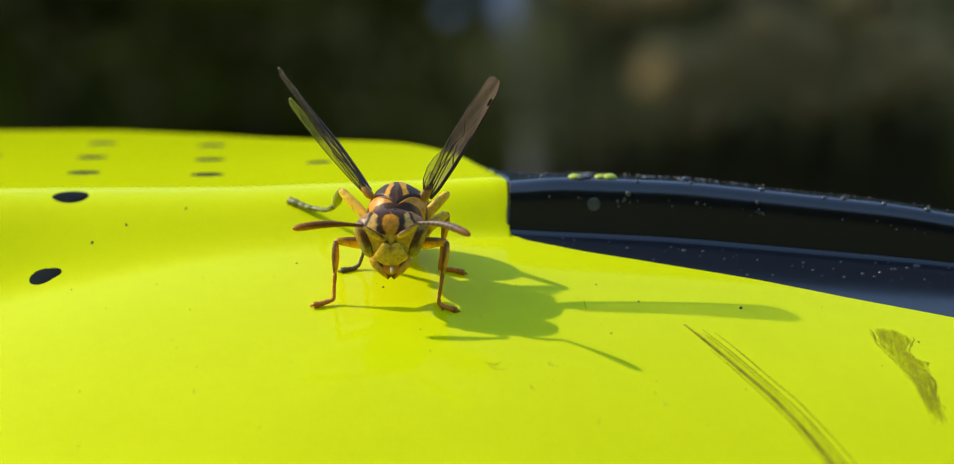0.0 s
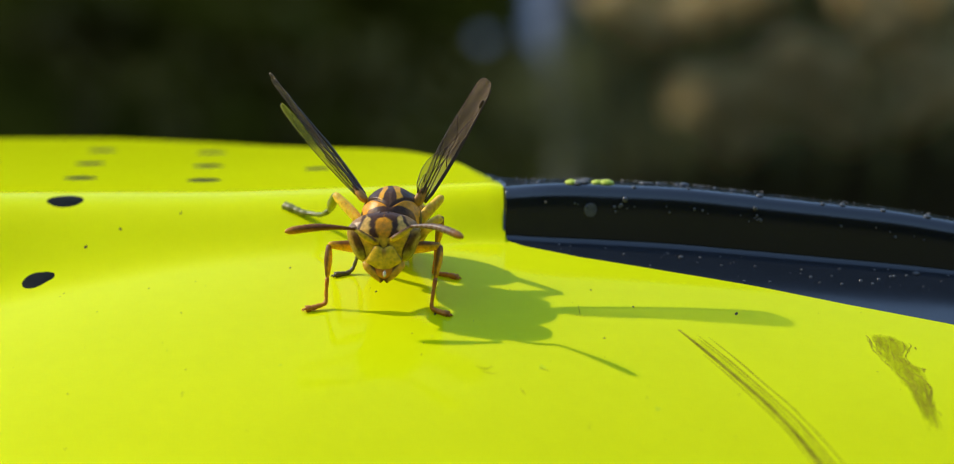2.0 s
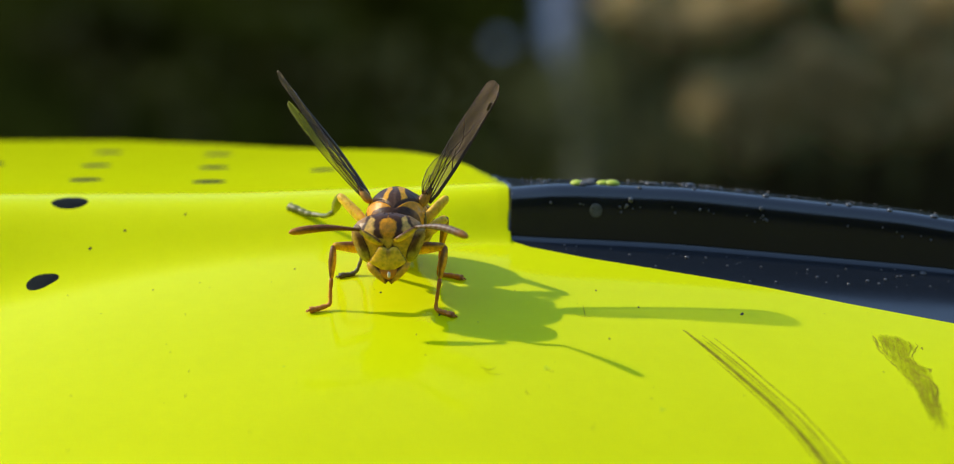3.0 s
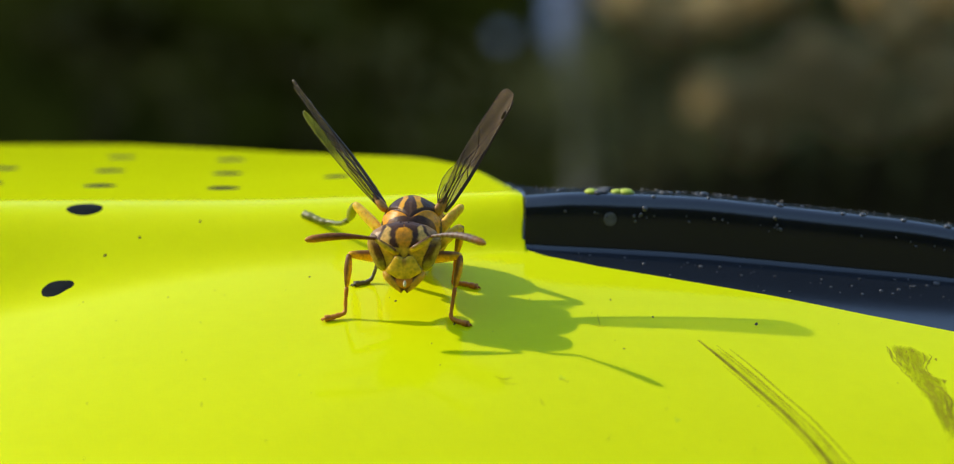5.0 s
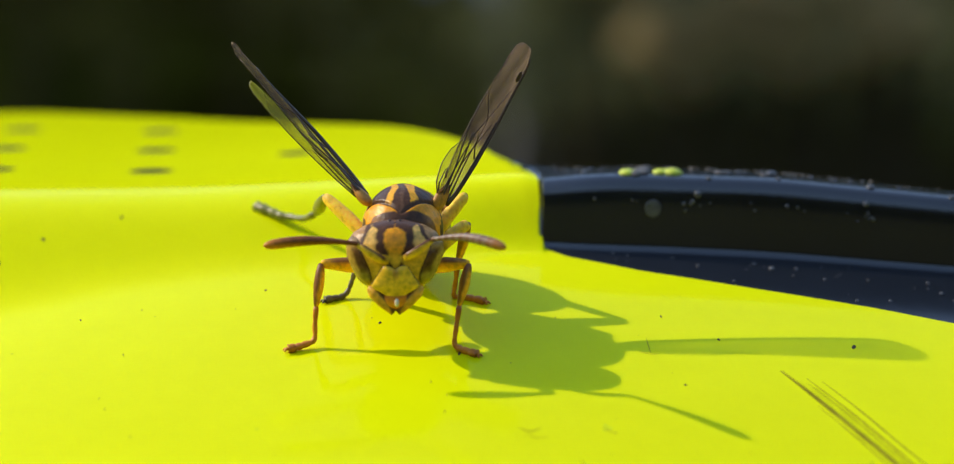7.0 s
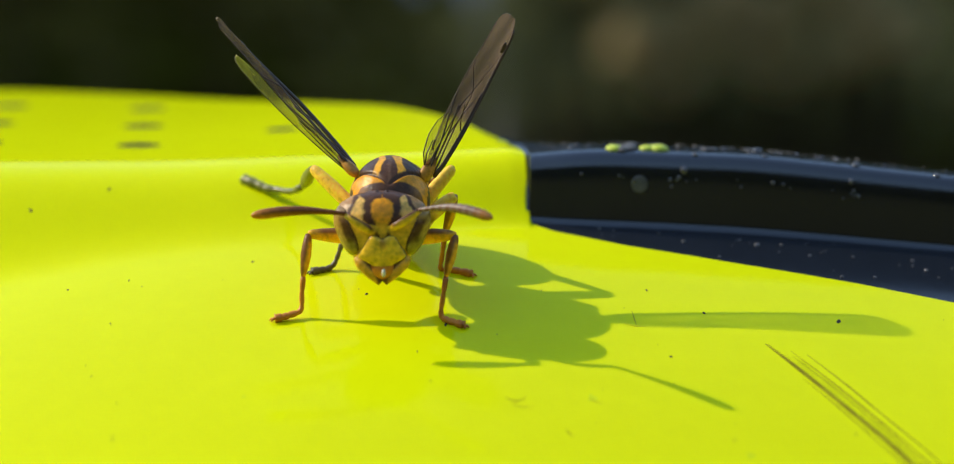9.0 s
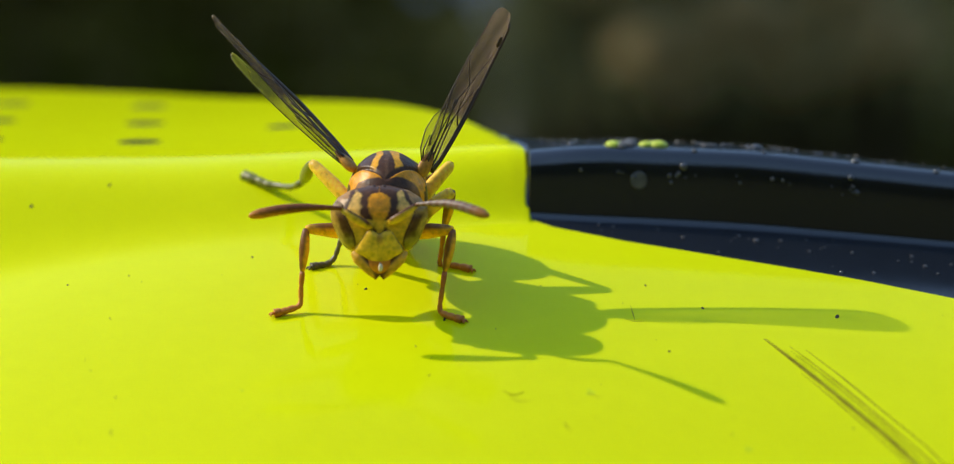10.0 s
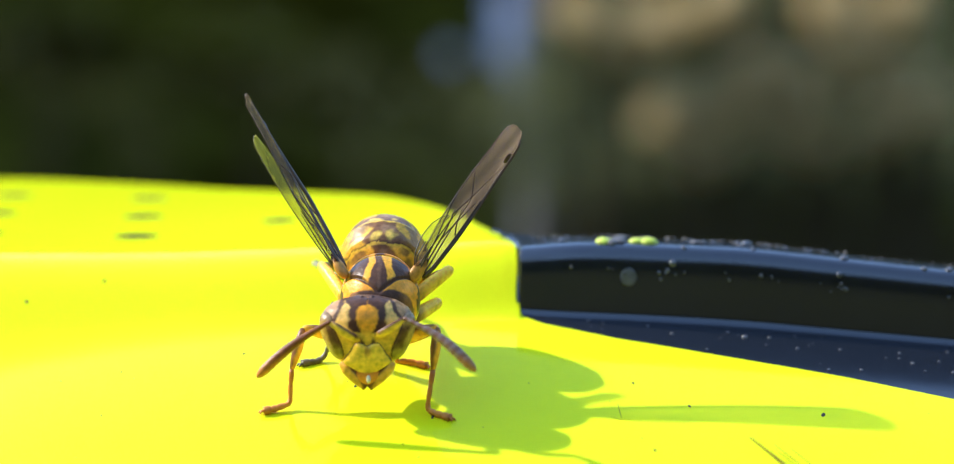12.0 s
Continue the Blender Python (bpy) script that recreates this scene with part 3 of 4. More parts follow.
def head_colour(x, y, z):
    ax, z = abs(x), z / CROWN if z > 0 else z
    c = blend((0.80, 0.48, 0.035), (0.84, 0.50, 0.11), smoothstep(0.45, 0.9, z))
    # brown cheek outside a dark line that runs from the crown down to the eye
    seam = between(z, [(0.6, 1.42), (0.8, 1.38), (1.0, 1.28), (1.3, 1.14), (1.6, 0.98), (1.82, 0.8)])
    c = blend(c, (0.46, 0.24, 0.08), smoothstep(-0.02, 0.05, ax - seam) * smoothstep(0.55, 0.75, z))
    c = blend(c, DRK, smoothstep(0.10, 0.05, abs(ax - seam)) * smoothstep(0.7, 0.85, z))
    # dark crown: two lobes that come down beside the brow
    lobe = between(z, [(0.42, 0.30), (0.5, 0.56), (0.62, 0.66), (0.85, 0.74), (1.1, 0.74), (1.3, 0.68), (1.5, 0.70), (1.7, 0.95), (1.85, 1.2)])
    lobe += 0.05 * math.sin(11 * z)
    crown = smoothstep(0.04, -0.04, ax - lobe) * smoothstep(0.40, 0.48, z)
    c = blend(c, DRK, max(crown, smoothstep(1.64, 1.70, z) * smoothstep(1.1, 0.95, ax), smoothstep(0.15, 0.35, y) * smoothstep(0.5, 0.8, z) * 0.8))
    # orange shield down the brow, olive yellow at its foot
    half = between(z, [(-0.2, 0.09), (0.1, 0.16), (0.3, 0.21), (0.6, 0.29), (0.85, 0.38), (1.1, 0.43), (1.32, 0.42), (1.5, 0.30), (1.60, 0.0)])
    front = y < 0.1
    c = blend(c, DRK, smoothstep(0.11, 0.05, abs(ax - half - 0.05)) * smoothstep(0.30, 0.05, z) * smoothstep(-0.25, -0.15, z) * front)
    c = blend(c, DRK, smoothstep(0.20, 0.10, ax) * smoothstep(-0.02, -0.12, z) * smoothstep(-0.35, -0.25, z) * front)
    shield = smoothstep(0.03, -0.03, ax - half) * smoothstep(-0.2, -0.12, z) * front
    c = blend(c, blend(ORA, (0.74, 0.42, 0.025), smoothstep(0.75, 0.2, z)), shield)
    return blend(c, (0.40, 0.15, 0.012), shield * smoothstep(0.25, 0.02, math.hypot(ax * 0.8, z - 1.2)) * 0.5)


CROWN = 0.91


def head_front(x, z, out=0.0):
    """A point of the face by its place seen from in front, out millimetres off the skin."""
    wide = head_width(z)
    q = min(1.0, (x / wide) ** 2)
    deep = math.sqrt(max(0.0, 1 - (z / 1.82) ** 2 if z > 0 else 1 - (z / 1.95) ** 2))
    y = -1.22 * deep ** 0.8 * math.sqrt(1 - q) * (1 + 0.05 * z)
    n = Vector((x / (wide * wide), -0.6, z / 5.0)).normalized()
    return (x + n.x * out, y + n.y * out, z * (CROWN if z > 0 else 1) + n.z * out)


def head_width(z):
    return between(z, [(-1.95, 0.3), (-1.4, 0.80), (-0.95, 1.08), (-0.5, 1.48), (0.0, 1.76), (0.45, 1.88), (0.9, 1.85), (1.3, 1.60), (1.6, 1.15), (1.82, 0.4)])


def head_skin():
    rings, nu, nv = [], 160, 130
    for i in range(nv + 1):
        z = -1.5 + 3.31 * (0.5 - 0.5 * math.cos(math.pi * (0.02 + 0.975 * i / nv)))
        wide = head_width(z)
        deep = math.sqrt(max(0.001, 1 - (z / 1.82) ** 2 if z > 0 else 1 - (z / 1.95) ** 2)) ** 0.8 * (1 + 0.05 * z)
        rings.append([(wide * math.cos(a), (1.22 if math.sin(a) < 0 else 0.95) * deep * math.sin(a), z * (CROWN if z > 0 else 1)) for a in (2 * math.pi * j / nu for j in range(nu))])
    return ring_skin(rings)


def eye_skin(s):
    """A tall slanting eye, flush with the side of the face and bulging a little."""
    rows, cols = [], 14
    for i in range(25):
        z = -0.84 + 2.04 * i / 24
        f = i / 24
        end = math.sqrt(max(0.0, 1 - (2 * f - 1) ** 4))
        mid, half = between(z, [(-0.84, 1.16), (-0.5, 1.22), (-0.1, 1.34), (0.3, 1.52), (0.7, 1.68), (1.2, 1.62)]), 0.36 * end
        row = []
        for k in range(cols + 1):
            u = -1 + 2 * k / cols
            x = mid + u * half
            wide = head_width(z)
            out = 0.02 + 0.13 * end * (1 - u * u) ** 0.6
            if x < wide * 0.96:
                row.append(head_front(s * x, z, out))
            else:
                # round the side of the head
                a = (x - wide * 0.96) * 1.6
                p = head_front(s * wide * 0.96, z, out)
                row.append((p[0] + s * 0.05 * math.sin(a * 2), p[1] + a, p[2]))
        rows.append(row)
    verts = [p for r in rows for p in r]
    faces = []
    for i in range(24):
        for k in range(cols):
            p = i * (cols + 1) + k
            q = (p, p + 1, p + cols + 2, p + cols + 1)
            faces.append(q if s > 0 else q[::-1])
    return verts, faces


def eye_colour(x, y, z):
    """Olive tan, with a dark upright streak near the inner edge and a rim of brown."""
    ax = abs(x)
    inner = between(z, [(-0.84, 0.82), (-0.5, 0.88), (-0.1, 1.0), (0.3, 1.18), (0.7, 1.34), (1.2, 1.4)])
    d = ax - inner
    c = blend((0.44, 0.26, 0.05), (0.36, 0.27, 0.045), smoothstep(0.2, -0.5, z))
    c = blend(c, (0.10, 0.045, 0.016), smoothstep(0.24, 0.12, abs(d - 0.22)) * smoothstep(-0.45, -0.1, z) * smoothstep(0.75, 0.5, z) * 0.9)
    c = blend(c, (0.30, 0.20, 0.12), smoothstep(0.6, 0.95, z) * 0.7)
    return blend(c, (0.09, 0.04, 0.016), smoothstep(0.07, 0.03, d))


def collar_line(ax):
    """Hind edge of the collar: far forward in the middle, running back along the sides."""
    return -1.62 + 1.02 * math.hypot(ax, 0.12)


def thorax_colour(x, y, z):
    ax = abs(x)
    if z < -0.3:
        return blend(YEL, DRK, smoothstep(0.35, 0.6, math.sin(y * 2.6) * 0.5 + 0.3))
    yb = collar_line(ax)
    if y < yb and ax < 1.5:
        # collar: orange wedges that narrow to a dark middle
        d = yb - y
        c = blend((0.30, 0.13, 0.03), DRK, smoothstep(1.2, 0.7, ax))
        c = blend(c, ORA, smoothstep(0.04, 0.09, d) * smoothstep(0.06, 0.0, d - 0.08 - 0.68 * max(0.0, ax - 0.22)) * smoothstep(0.12, 0.26, ax))
        return c
    if y < 0.37:
        mid = min(0.60, max(0.30, 0.56 - 0.26 * (y + 1.2)))
        stripe = smoothstep(0.20, 0.13, abs(ax - mid)) * smoothstep(0.05, 0.14, y - yb)
        side = 0.8 * smoothstep(0.10, 0.04, abs(ax - 1.22 + 0.1 * y)) * smoothstep(-0.5, -0.2, y)
        c = blend(DRK, blend(ORA, YEL, 0.25), max(stripe, side))
        c = blend(c, (0.16, 0.08, 0.035), smoothstep(0.10, 0.03, ax) * 0.7)
        c = blend(c, TAN, smoothstep(1.34, 1.45, ax))
        return blend(c, DRK, smoothstep(0.06, 0.02, y - yb))
    if y < 0.50:
        return blend(DRK, YEL, smoothstep(0.37, 0.42, y))
    c = blend(ORA, DRK, smoothstep(0.30, 0.12, ax))
    return blend(c, DRK, smoothstep(0.83, 0.92, y) * smoothstep(1.1, 1.0, y))


def gaster_colour(x, y, z):
    """Yellow sides, a dark saddle with pale spots along the back, and a pale hind rim on each plate."""
    k = (y + 0.15) % 1.15
    ax = abs(x)
    c = blend((0.84, 0.48, 0.05), (0.78, 0.40, 0.03), smoothstep(0.3, 1.4, ax))
    wander = noise.noise((x * 1.5 + 3.1, y * 1.7, z * 1.2))
    saddle = smoothstep(0.12, -0.06, ax - 0.66 - 0.22 * math.sin(5.2 * k + 0.4) - 0.55 * wander)
    c = blend(c, (0.22, 0.10, 0.034), saddle)
    c = blend(c, (0.22, 0.12, 0.05), smoothstep(0.05, 0.2, noise.noise((x * 2.1, y * 2.1 + 7.0, z))) * smoothstep(0.5, 0.9, ax) * 0.8)
    c = blend(c, (0.40, 0.23, 0.11), smoothstep(0.46, 0.24, math.hypot(x - 0.15, (k - 0.66) * 1.3)) * 0.75)
    c = blend(c, (0.84, 0.56, 0.08), smoothstep(0.24, 0.12, math.hypot((ax - 0.36) * 0.9, (k - 0.24) * 0.8) - 0.25 * wander) * 0.85)
    c = blend(c, DRK, smoothstep(0.07, 0.03, k) * 0.8)
    c = blend(c, (0.80, 0.50, 0.05), smoothstep(1.04, 1.09, k))
    return blend(c, TAN, smoothstep(-0.2, -0.8, z) * 0.7)


def hind_femur_colour(x, y, z):
    return blend((1.0, 0.62, 0.055), (0.10, 0.04, 0.02), smoothstep(0.7, 0.4, x))


def femur_colour(x, y, z):
    return blend((0.94, 0.48, 0.02), (0.16, 0.06, 0.02), smoothstep(0.08, 0.2, z) * smoothstep(0.25, 0.5, x) * 0.9)


def coloured(name, skin, colour, mat, ragged=0.13):
    def stray(v):
        p = Vector(v)
        q = noise.noise_vector(p * 2.2) * ragged + noise.noise_vector(p * 7.0) * 0.035
        return p + Vector((q.x, q.y * 0.6, q.z))
    return mesh_of(name, *skin, mat, colours=[colour(*stray(v)) for v in skin[0]])


def clypeus_skin():
    """A shield: notched above, widest under the brow, pointed below, bulging forward."""
    half = [(0.16, 0.50), (0.30, 0.54), (0.46, 0.50), (0.58, 0.34), (0.72, 0.10), (0.86, -0.12), (0.93, -0.26), (0.86, -0.38), (0.62, -0.50), (0.34, -0.66), (0.14, -0.80)]
    outline = [(0.0, 0.42)] + half + [(0.0, -0.84)] + [(-x, z) for x, z in reversed(half)]
    k = len(outline)
    fine = []
    for i in range(k):
        a, b, c, d = (Vector(outline[(i + j) % k]) for j in (-1, 0, 1, 2))
        for t in (0, 0.25, 0.5, 0.75):
            fine.append(0.5 * (2 * b + (c - a) * t + (2 * a - 5 * b + 4 * c - d) * t * t + (3 * b - a - 3 * c + d) * t ** 3))
    rings = [[(p.x, 0.25 + 0.2 * p.x * p.x, p.y) for p in fine]]
    for i in range(15):
        w = math.cos(0.5 * math.pi * i / 14.4)
        rings.append([(p.x * w, 0.20 * (p.x * w) ** 2 - 0.20 * math.sqrt(1 - w * w), p.y * w - 0.08 * (1 - w)) for p in fine])
    return ring_skin(rings)


def clypeus_colour(x, y, z):
    c = blend((0.86, 0.54, 0.028), (0.52, 0.24, 0.02), smoothstep(0.22, 0.05, math.hypot(x, (z - 0.24) * 0.7)) * 0.75)
    c = blend(c, (0.70, 0.42, 0.02), smoothstep(-0.45, -0.7, z) * 0.6)
    return blend(c, (0.09, 0.036, 0.014), smoothstep(-0.055, -0.015, y - 0.2 * x * x))


def mandible_skin(side):
    pts = [(side * 0.93, 0.12, 0.14), (side * 0.78, -0.05, -0.10), (side * 0.45, -0.14, -0.46), (side * 0.05, -0.17, -0.82)]
    pts, rad = smooth_line(pts, [0.20, 0.25, 0.22, 0.15], 6)
    return tube(pts, rad, 14, 0.6, (0, 1, 0))


def mandible_colour(x, y, z):
    ax = abs(x)
    c = blend((0.80, 0.42, 0.025), (0.13, 0.05, 0.015), smoothstep(-0.80, -0.93, z))
    # darkened inner edge paints the shaded gap between jaw and face shield
    inner = between(z, [(-0.9, 0.10), (-0.4, 0.36), (-0.1, 0.62), (0.1, 0.78)])
    return blend(c, (0.12, 0.045, 0.015), smoothstep(0.06, -0.02, ax - inner) * 0.9)


def antenna_skin(bow):
    """Flagellum along +x from its elbow; rings a little swollen, thicker towards the tip."""
    pts, rad, n, length = [], [], 48, 3.6
    for i in range(n + 1):
        t = i / n
        pts.append((length * t, 0, bow * math.sin(math.pi * t)))
        r = (0.09 + 0.115 * smoothstep(0, 0.7, t)) * (1 - 0.035 * (i % 4 == 0))
        if t > 0.84:
            r *= math.sqrt(max(0.02, 1 - ((t - 0.84) / 0.16) ** 2))
        rad.append(r)
    return tube(pts, rad, 14, 1.0, (0, 1, 0))


def antenna_colour(x, y, z):
    return blend((0.22, 0.070, 0.014), (0.55, 0.20, 0.02), smoothstep(1.6, 3.4, x + 2.5 * max(-0.2, -z)))


def sheen_antenna_colour(x, y, z):
    # the paler grey is a sheen of light put into the colour
    c = blend((0.24, 0.17, 0.13), (0.16, 0.07, 0.03), 0.5 + 0.5 * math.sin(x * 18))
    return blend(c, (0.46, 0.19, 0.03), smoothstep(2.6, 3.4, x) * 0.8)


def tibia_colour(x, y, z):
    c = blend((0.92, 0.43, 0.02), (0.14, 0.05, 0.015), smoothstep(-0.02, 0.10, -y) * 0.9)
    return blend(c, (0.20, 0.07, 0.02), smoothstep(0.3, 0.1, x))


def wing_blade(length, outline, arch, mat, name, veins, twist):
    """A narrow folded wing along +x; outline rows of (share of length, lower edge, upper edge), thin but solid."""
    verts, faces, cols = [], [], 8
    n = 70
    for i in range(n + 1):
        t = i / n
        lo, hi = between(t, [(a, b) for a, b, _ in outline]), between(t, [(a, c) for a, _, c in outline])
        ang = twist * t
        for k in range(cols + 1):
            s = k / cols
            w = lo + (hi - lo) * s
            bow = arch * math.sin(math.pi * s) + 0.06 * math.sin(9 * s + 5 * t)
            y, z = w * math.cos(ang) - bow * math.sin(ang), w * math.sin(ang) + bow * math.cos(ang)
            verts.append((length * t, y, z))
    m = len(verts)
    verts += [(x, y, z - 0.02) for x, y, z in verts]
    for i in range(n):
        for k in range(cols):
            p = i * (cols + 1) + k
            faces.append((p, p + cols + 1, p + cols + 2, p + 1))
            faces.append((m + p + 1, m + p + cols + 2, m + p + cols + 1, m + p))
        for p, q in ((i * (cols + 1), (i + 1) * (cols + 1)), ((i + 1) * (cols + 1) + cols, i * (cols + 1) + cols)):
            faces.append((p, m + p, m + q, q))
    for row in (0, n):
        for k in range(cols):
            p = row * (cols + 1) + k
            faces.append((p, p + 1, m + p + 1, m + p) if row == 0 else (p + 1, p, m + p, m + p + 1))
    me = mesh_of(name, verts, faces, mat)
    lines = []
    for s, t0, t1, r, s1 in veins:
        pts = []
        for i in range(25):
            f = i / 24
            t = t0 + (t1 - t0) * f
            lo, hi = between(t, [(a, b) for a, b, _ in outline]), between(t, [(a, c) for a, _, c in outline])
            ss = s + (s1 - s) * f
            w = lo + (hi - lo) * ss
            bow = arch * math.sin(math.pi * ss) + 0.06 * math.sin(9 * ss + 5 * t)
            ang = twist * t
            pts.append((length * t, w * math.cos(ang) - bow * math.sin(ang), w * math.sin(ang) + bow * math.cos(ang)))
        lines.append(tube(pts, [1.25 * r * (1.1 - 0.5 * i / 24) for i in range(25)], 6, 1.0, (0, 0, 1)))
    return me, [mesh_of("vein", *line, M_VEIN) for line in lines]


def aim(a, b, up):
    """A pose at a whose x axis points to b and whose z axis leans to up (millimetres)."""
    x = (Vector(b) - Vector(a)).normalized()
    y = Vector(up).cross(x).normalized()
    z = x.cross(y)
    m = Matrix((x, y, z)).transposed().to_4x4()
    m.translation = Vector(a) * MM
    return m


def limb(length, r0, r1, mid, bend, seg=12):
    pts = [(length * t, 0, bend * math.sin(math.pi * t)) for t in (0, 0.08, 0.25, 0.5, 0.75, 0.93, 1)]
    rad = [r0 * 0.7, r0, (r0 + mid) / 2 * 1.05, mid, (mid + r1) / 2, r1, r1 * 0.7]
    return tube(pts, rad, seg, 0.85, (0, 1, 0))


# Body, in the wasp's space (millimetres)
CHEST = Vector((0.50, 2.05, 4.28))
HEAD = Vector((0.24, -0.45, 3.40))
# hip, knee, end of shin, then the foot's joints down to the toe; tint
LEGS = [
    ((-0.55, 1.0, 2.9), (-2.65, 0.4, 3.22), (-2.67, 0.0, 1.59), [(-2.72, -0.1, 0.9), (-2.76, -0.2, 0.30), (-3.15, -0.35, 0.14), (-3.45, -0.42, 0.06), (-3.74, -0.5, 0.02)], 0),
    ((1.35, 1.0, 2.9), (3.13, 0.3, 3.21), (2.91, -0.2, 1.63), [(2.80, -0.4, 0.9), (2.72, -0.5, 0.18), (2.95, -0.65, 0.0), (3.28, -0.8, -0.1), (3.58, -1.0, -0.18)], 0),
    ((-0.4, 2.6, 2.7), (-1.25, 3.3, 3.7), (-1.30, 4.1, 2.2), [(-1.45, 4.1, 1.75), (-1.62, 4.05, 1.35), (-1.90, 3.95, 1.12), (-2.2, 3.85, 1.06), (-2.50, 3.7, 1.02)], 1),
    ((1.6, 2.2, 3.2), (3.12, 2.4, 4.38), (2.86, 3.3, 2.72), [(2.76, 3.7, 1.8), (2.70, 4.0, 1.16), (3.05, 3.9, 1.10), (3.5, 3.75, 1.05), (3.92, 3.5, 0.98)], 4),
    ((-0.8, 3.0, 3.6), (-2.58, 4.4, 5.30), (-3.12, 8.0, 3.87), [(-3.6, 8.8, 3.55), (-4.2, 9.5, 3.50), (-4.7, 9.9, 3.50), (-5.15, 10.3, 3.62), (-5.72, 10.8, 4.02)], 2),
    ((1.6, 3.0, 3.7), (3.12, 3.9, 5.22), (1.6, 6.2, 3.7), [(1.45, 6.7, 3.0), (1.35, 7.0, 2.4), (1.3, 7.3, 2.0), (1.2, 7.6, 2.05), (1.1, 7.9, 2.1)], 3),
]
# Where wing tips and antenna tips stand, by time
TIP_LEFT = [(0, -5.99, 11.69), (1.5, -6.35, 11.41), (2.5, -5.95, 11.76), (5.0, -5.95, 11.65), (5.5, -5.88, 11.71), (6.5, -6.25, 11.38), (9.5, -6.61, 11.22), (10.0, -6.7, 11.2), (10.4, -7.15, 10.95), (10.5, -6.85, 11.22), (10.7, -5.9, 11.7), (11.0, -5.05, 12.0), (12, -5.02, 12.02)]
TIP_RIGHT = [(0, 5.84, 11.28), (1.5, 5.38, 11.42), (2.5, 5.74, 11.06), (5.0, 5.62, 11.02), (5.5, 5.85, 10.78), (6.5, 5.54, 10.66), (9.5, 5.36, 10.93), (10.0, 5.34, 10.95), (10.4, 4.9, 11.25), (10.5, 5.04, 11.38), (10.7, 5.6, 11.2), (11.0, 6.4, 10.7), (12, 6.4, 10.7)]
FEEL_LEFT = [(0, -4.83, 4.23), (2.5, -4.65, 4.23), (6.5, -4.29, 4.35), (9.5, -4.29, 4.30), (10.5, -4.47, 3.9), (10.8, -4.4, 3.75), (10.9, -4.1, 2.6), (11.0, -3.8, 1.8), (12, -3.75, 1.75)]
FEEL_RIGHT = [(0, 4.28, 4.28), (2.5, 4.37, 4.33), (6.5, 4.75, 4.58), (9.5, 4.71, 4.58), (10.5, 4.55, 4.3), (10.8, 4.6, 4.1), (10.9, 4.9, 2.9), (11.0, 5.1, 1.9), (12, 5.15, 1.79)]


def track(t, rows):
    return between(t, [(a, b) for a, b, _ in rows]), between(t, [(a, c) for a, _, c in rows])


def bowed(t):
    """Share of the bow that begins after ten seconds."""
    return between(t, [(0, 0), (10.2, 0), (10.4, 0.12), (10.6, 0.45), (10.8, 0.78), (11.0, 1.0), (12, 1.0)])


def sway(t):
    """The small sidestep of the trunk over its feet."""
    return between(t, [(0, 0), (3, 0.06), (5.0, 0.08), (5.5, 0.20), (9.5, 0.18), (10.5, 0.05), (12, 0.1)])


def trunk(t):
    k = bowed(t)
    about = Vector((0.5, 2.6, 4.6)) * MM
    return pose((sway(t) + 0.15 * k) * MM, 0, -0.10 * k * MM) @ Matrix.Translation(about) @ pose(0, 0, 0, 12 * k) @ Matrix.Translation(-about)


def skull(t):
    k = bowed(t)
    return pose((HEAD.x + sway(t)) * MM, (HEAD.y + 0.1 * k) * MM, (HEAD.z - 0.42 * k) * MM, -4 + 6 * k, 0, 2)


STEPS = [0, 1.5, 2.5, 3.3, 4.7, 5.0, 5.5, 6.5, 7.3, 8.7, 9.5, 10.1, 10.25, 10.4, 10.5, 10.6, 10.7, 10.8, 10.9, 11.0, 11.2, 11.5, 11.75, 12.0]
KEYED = []


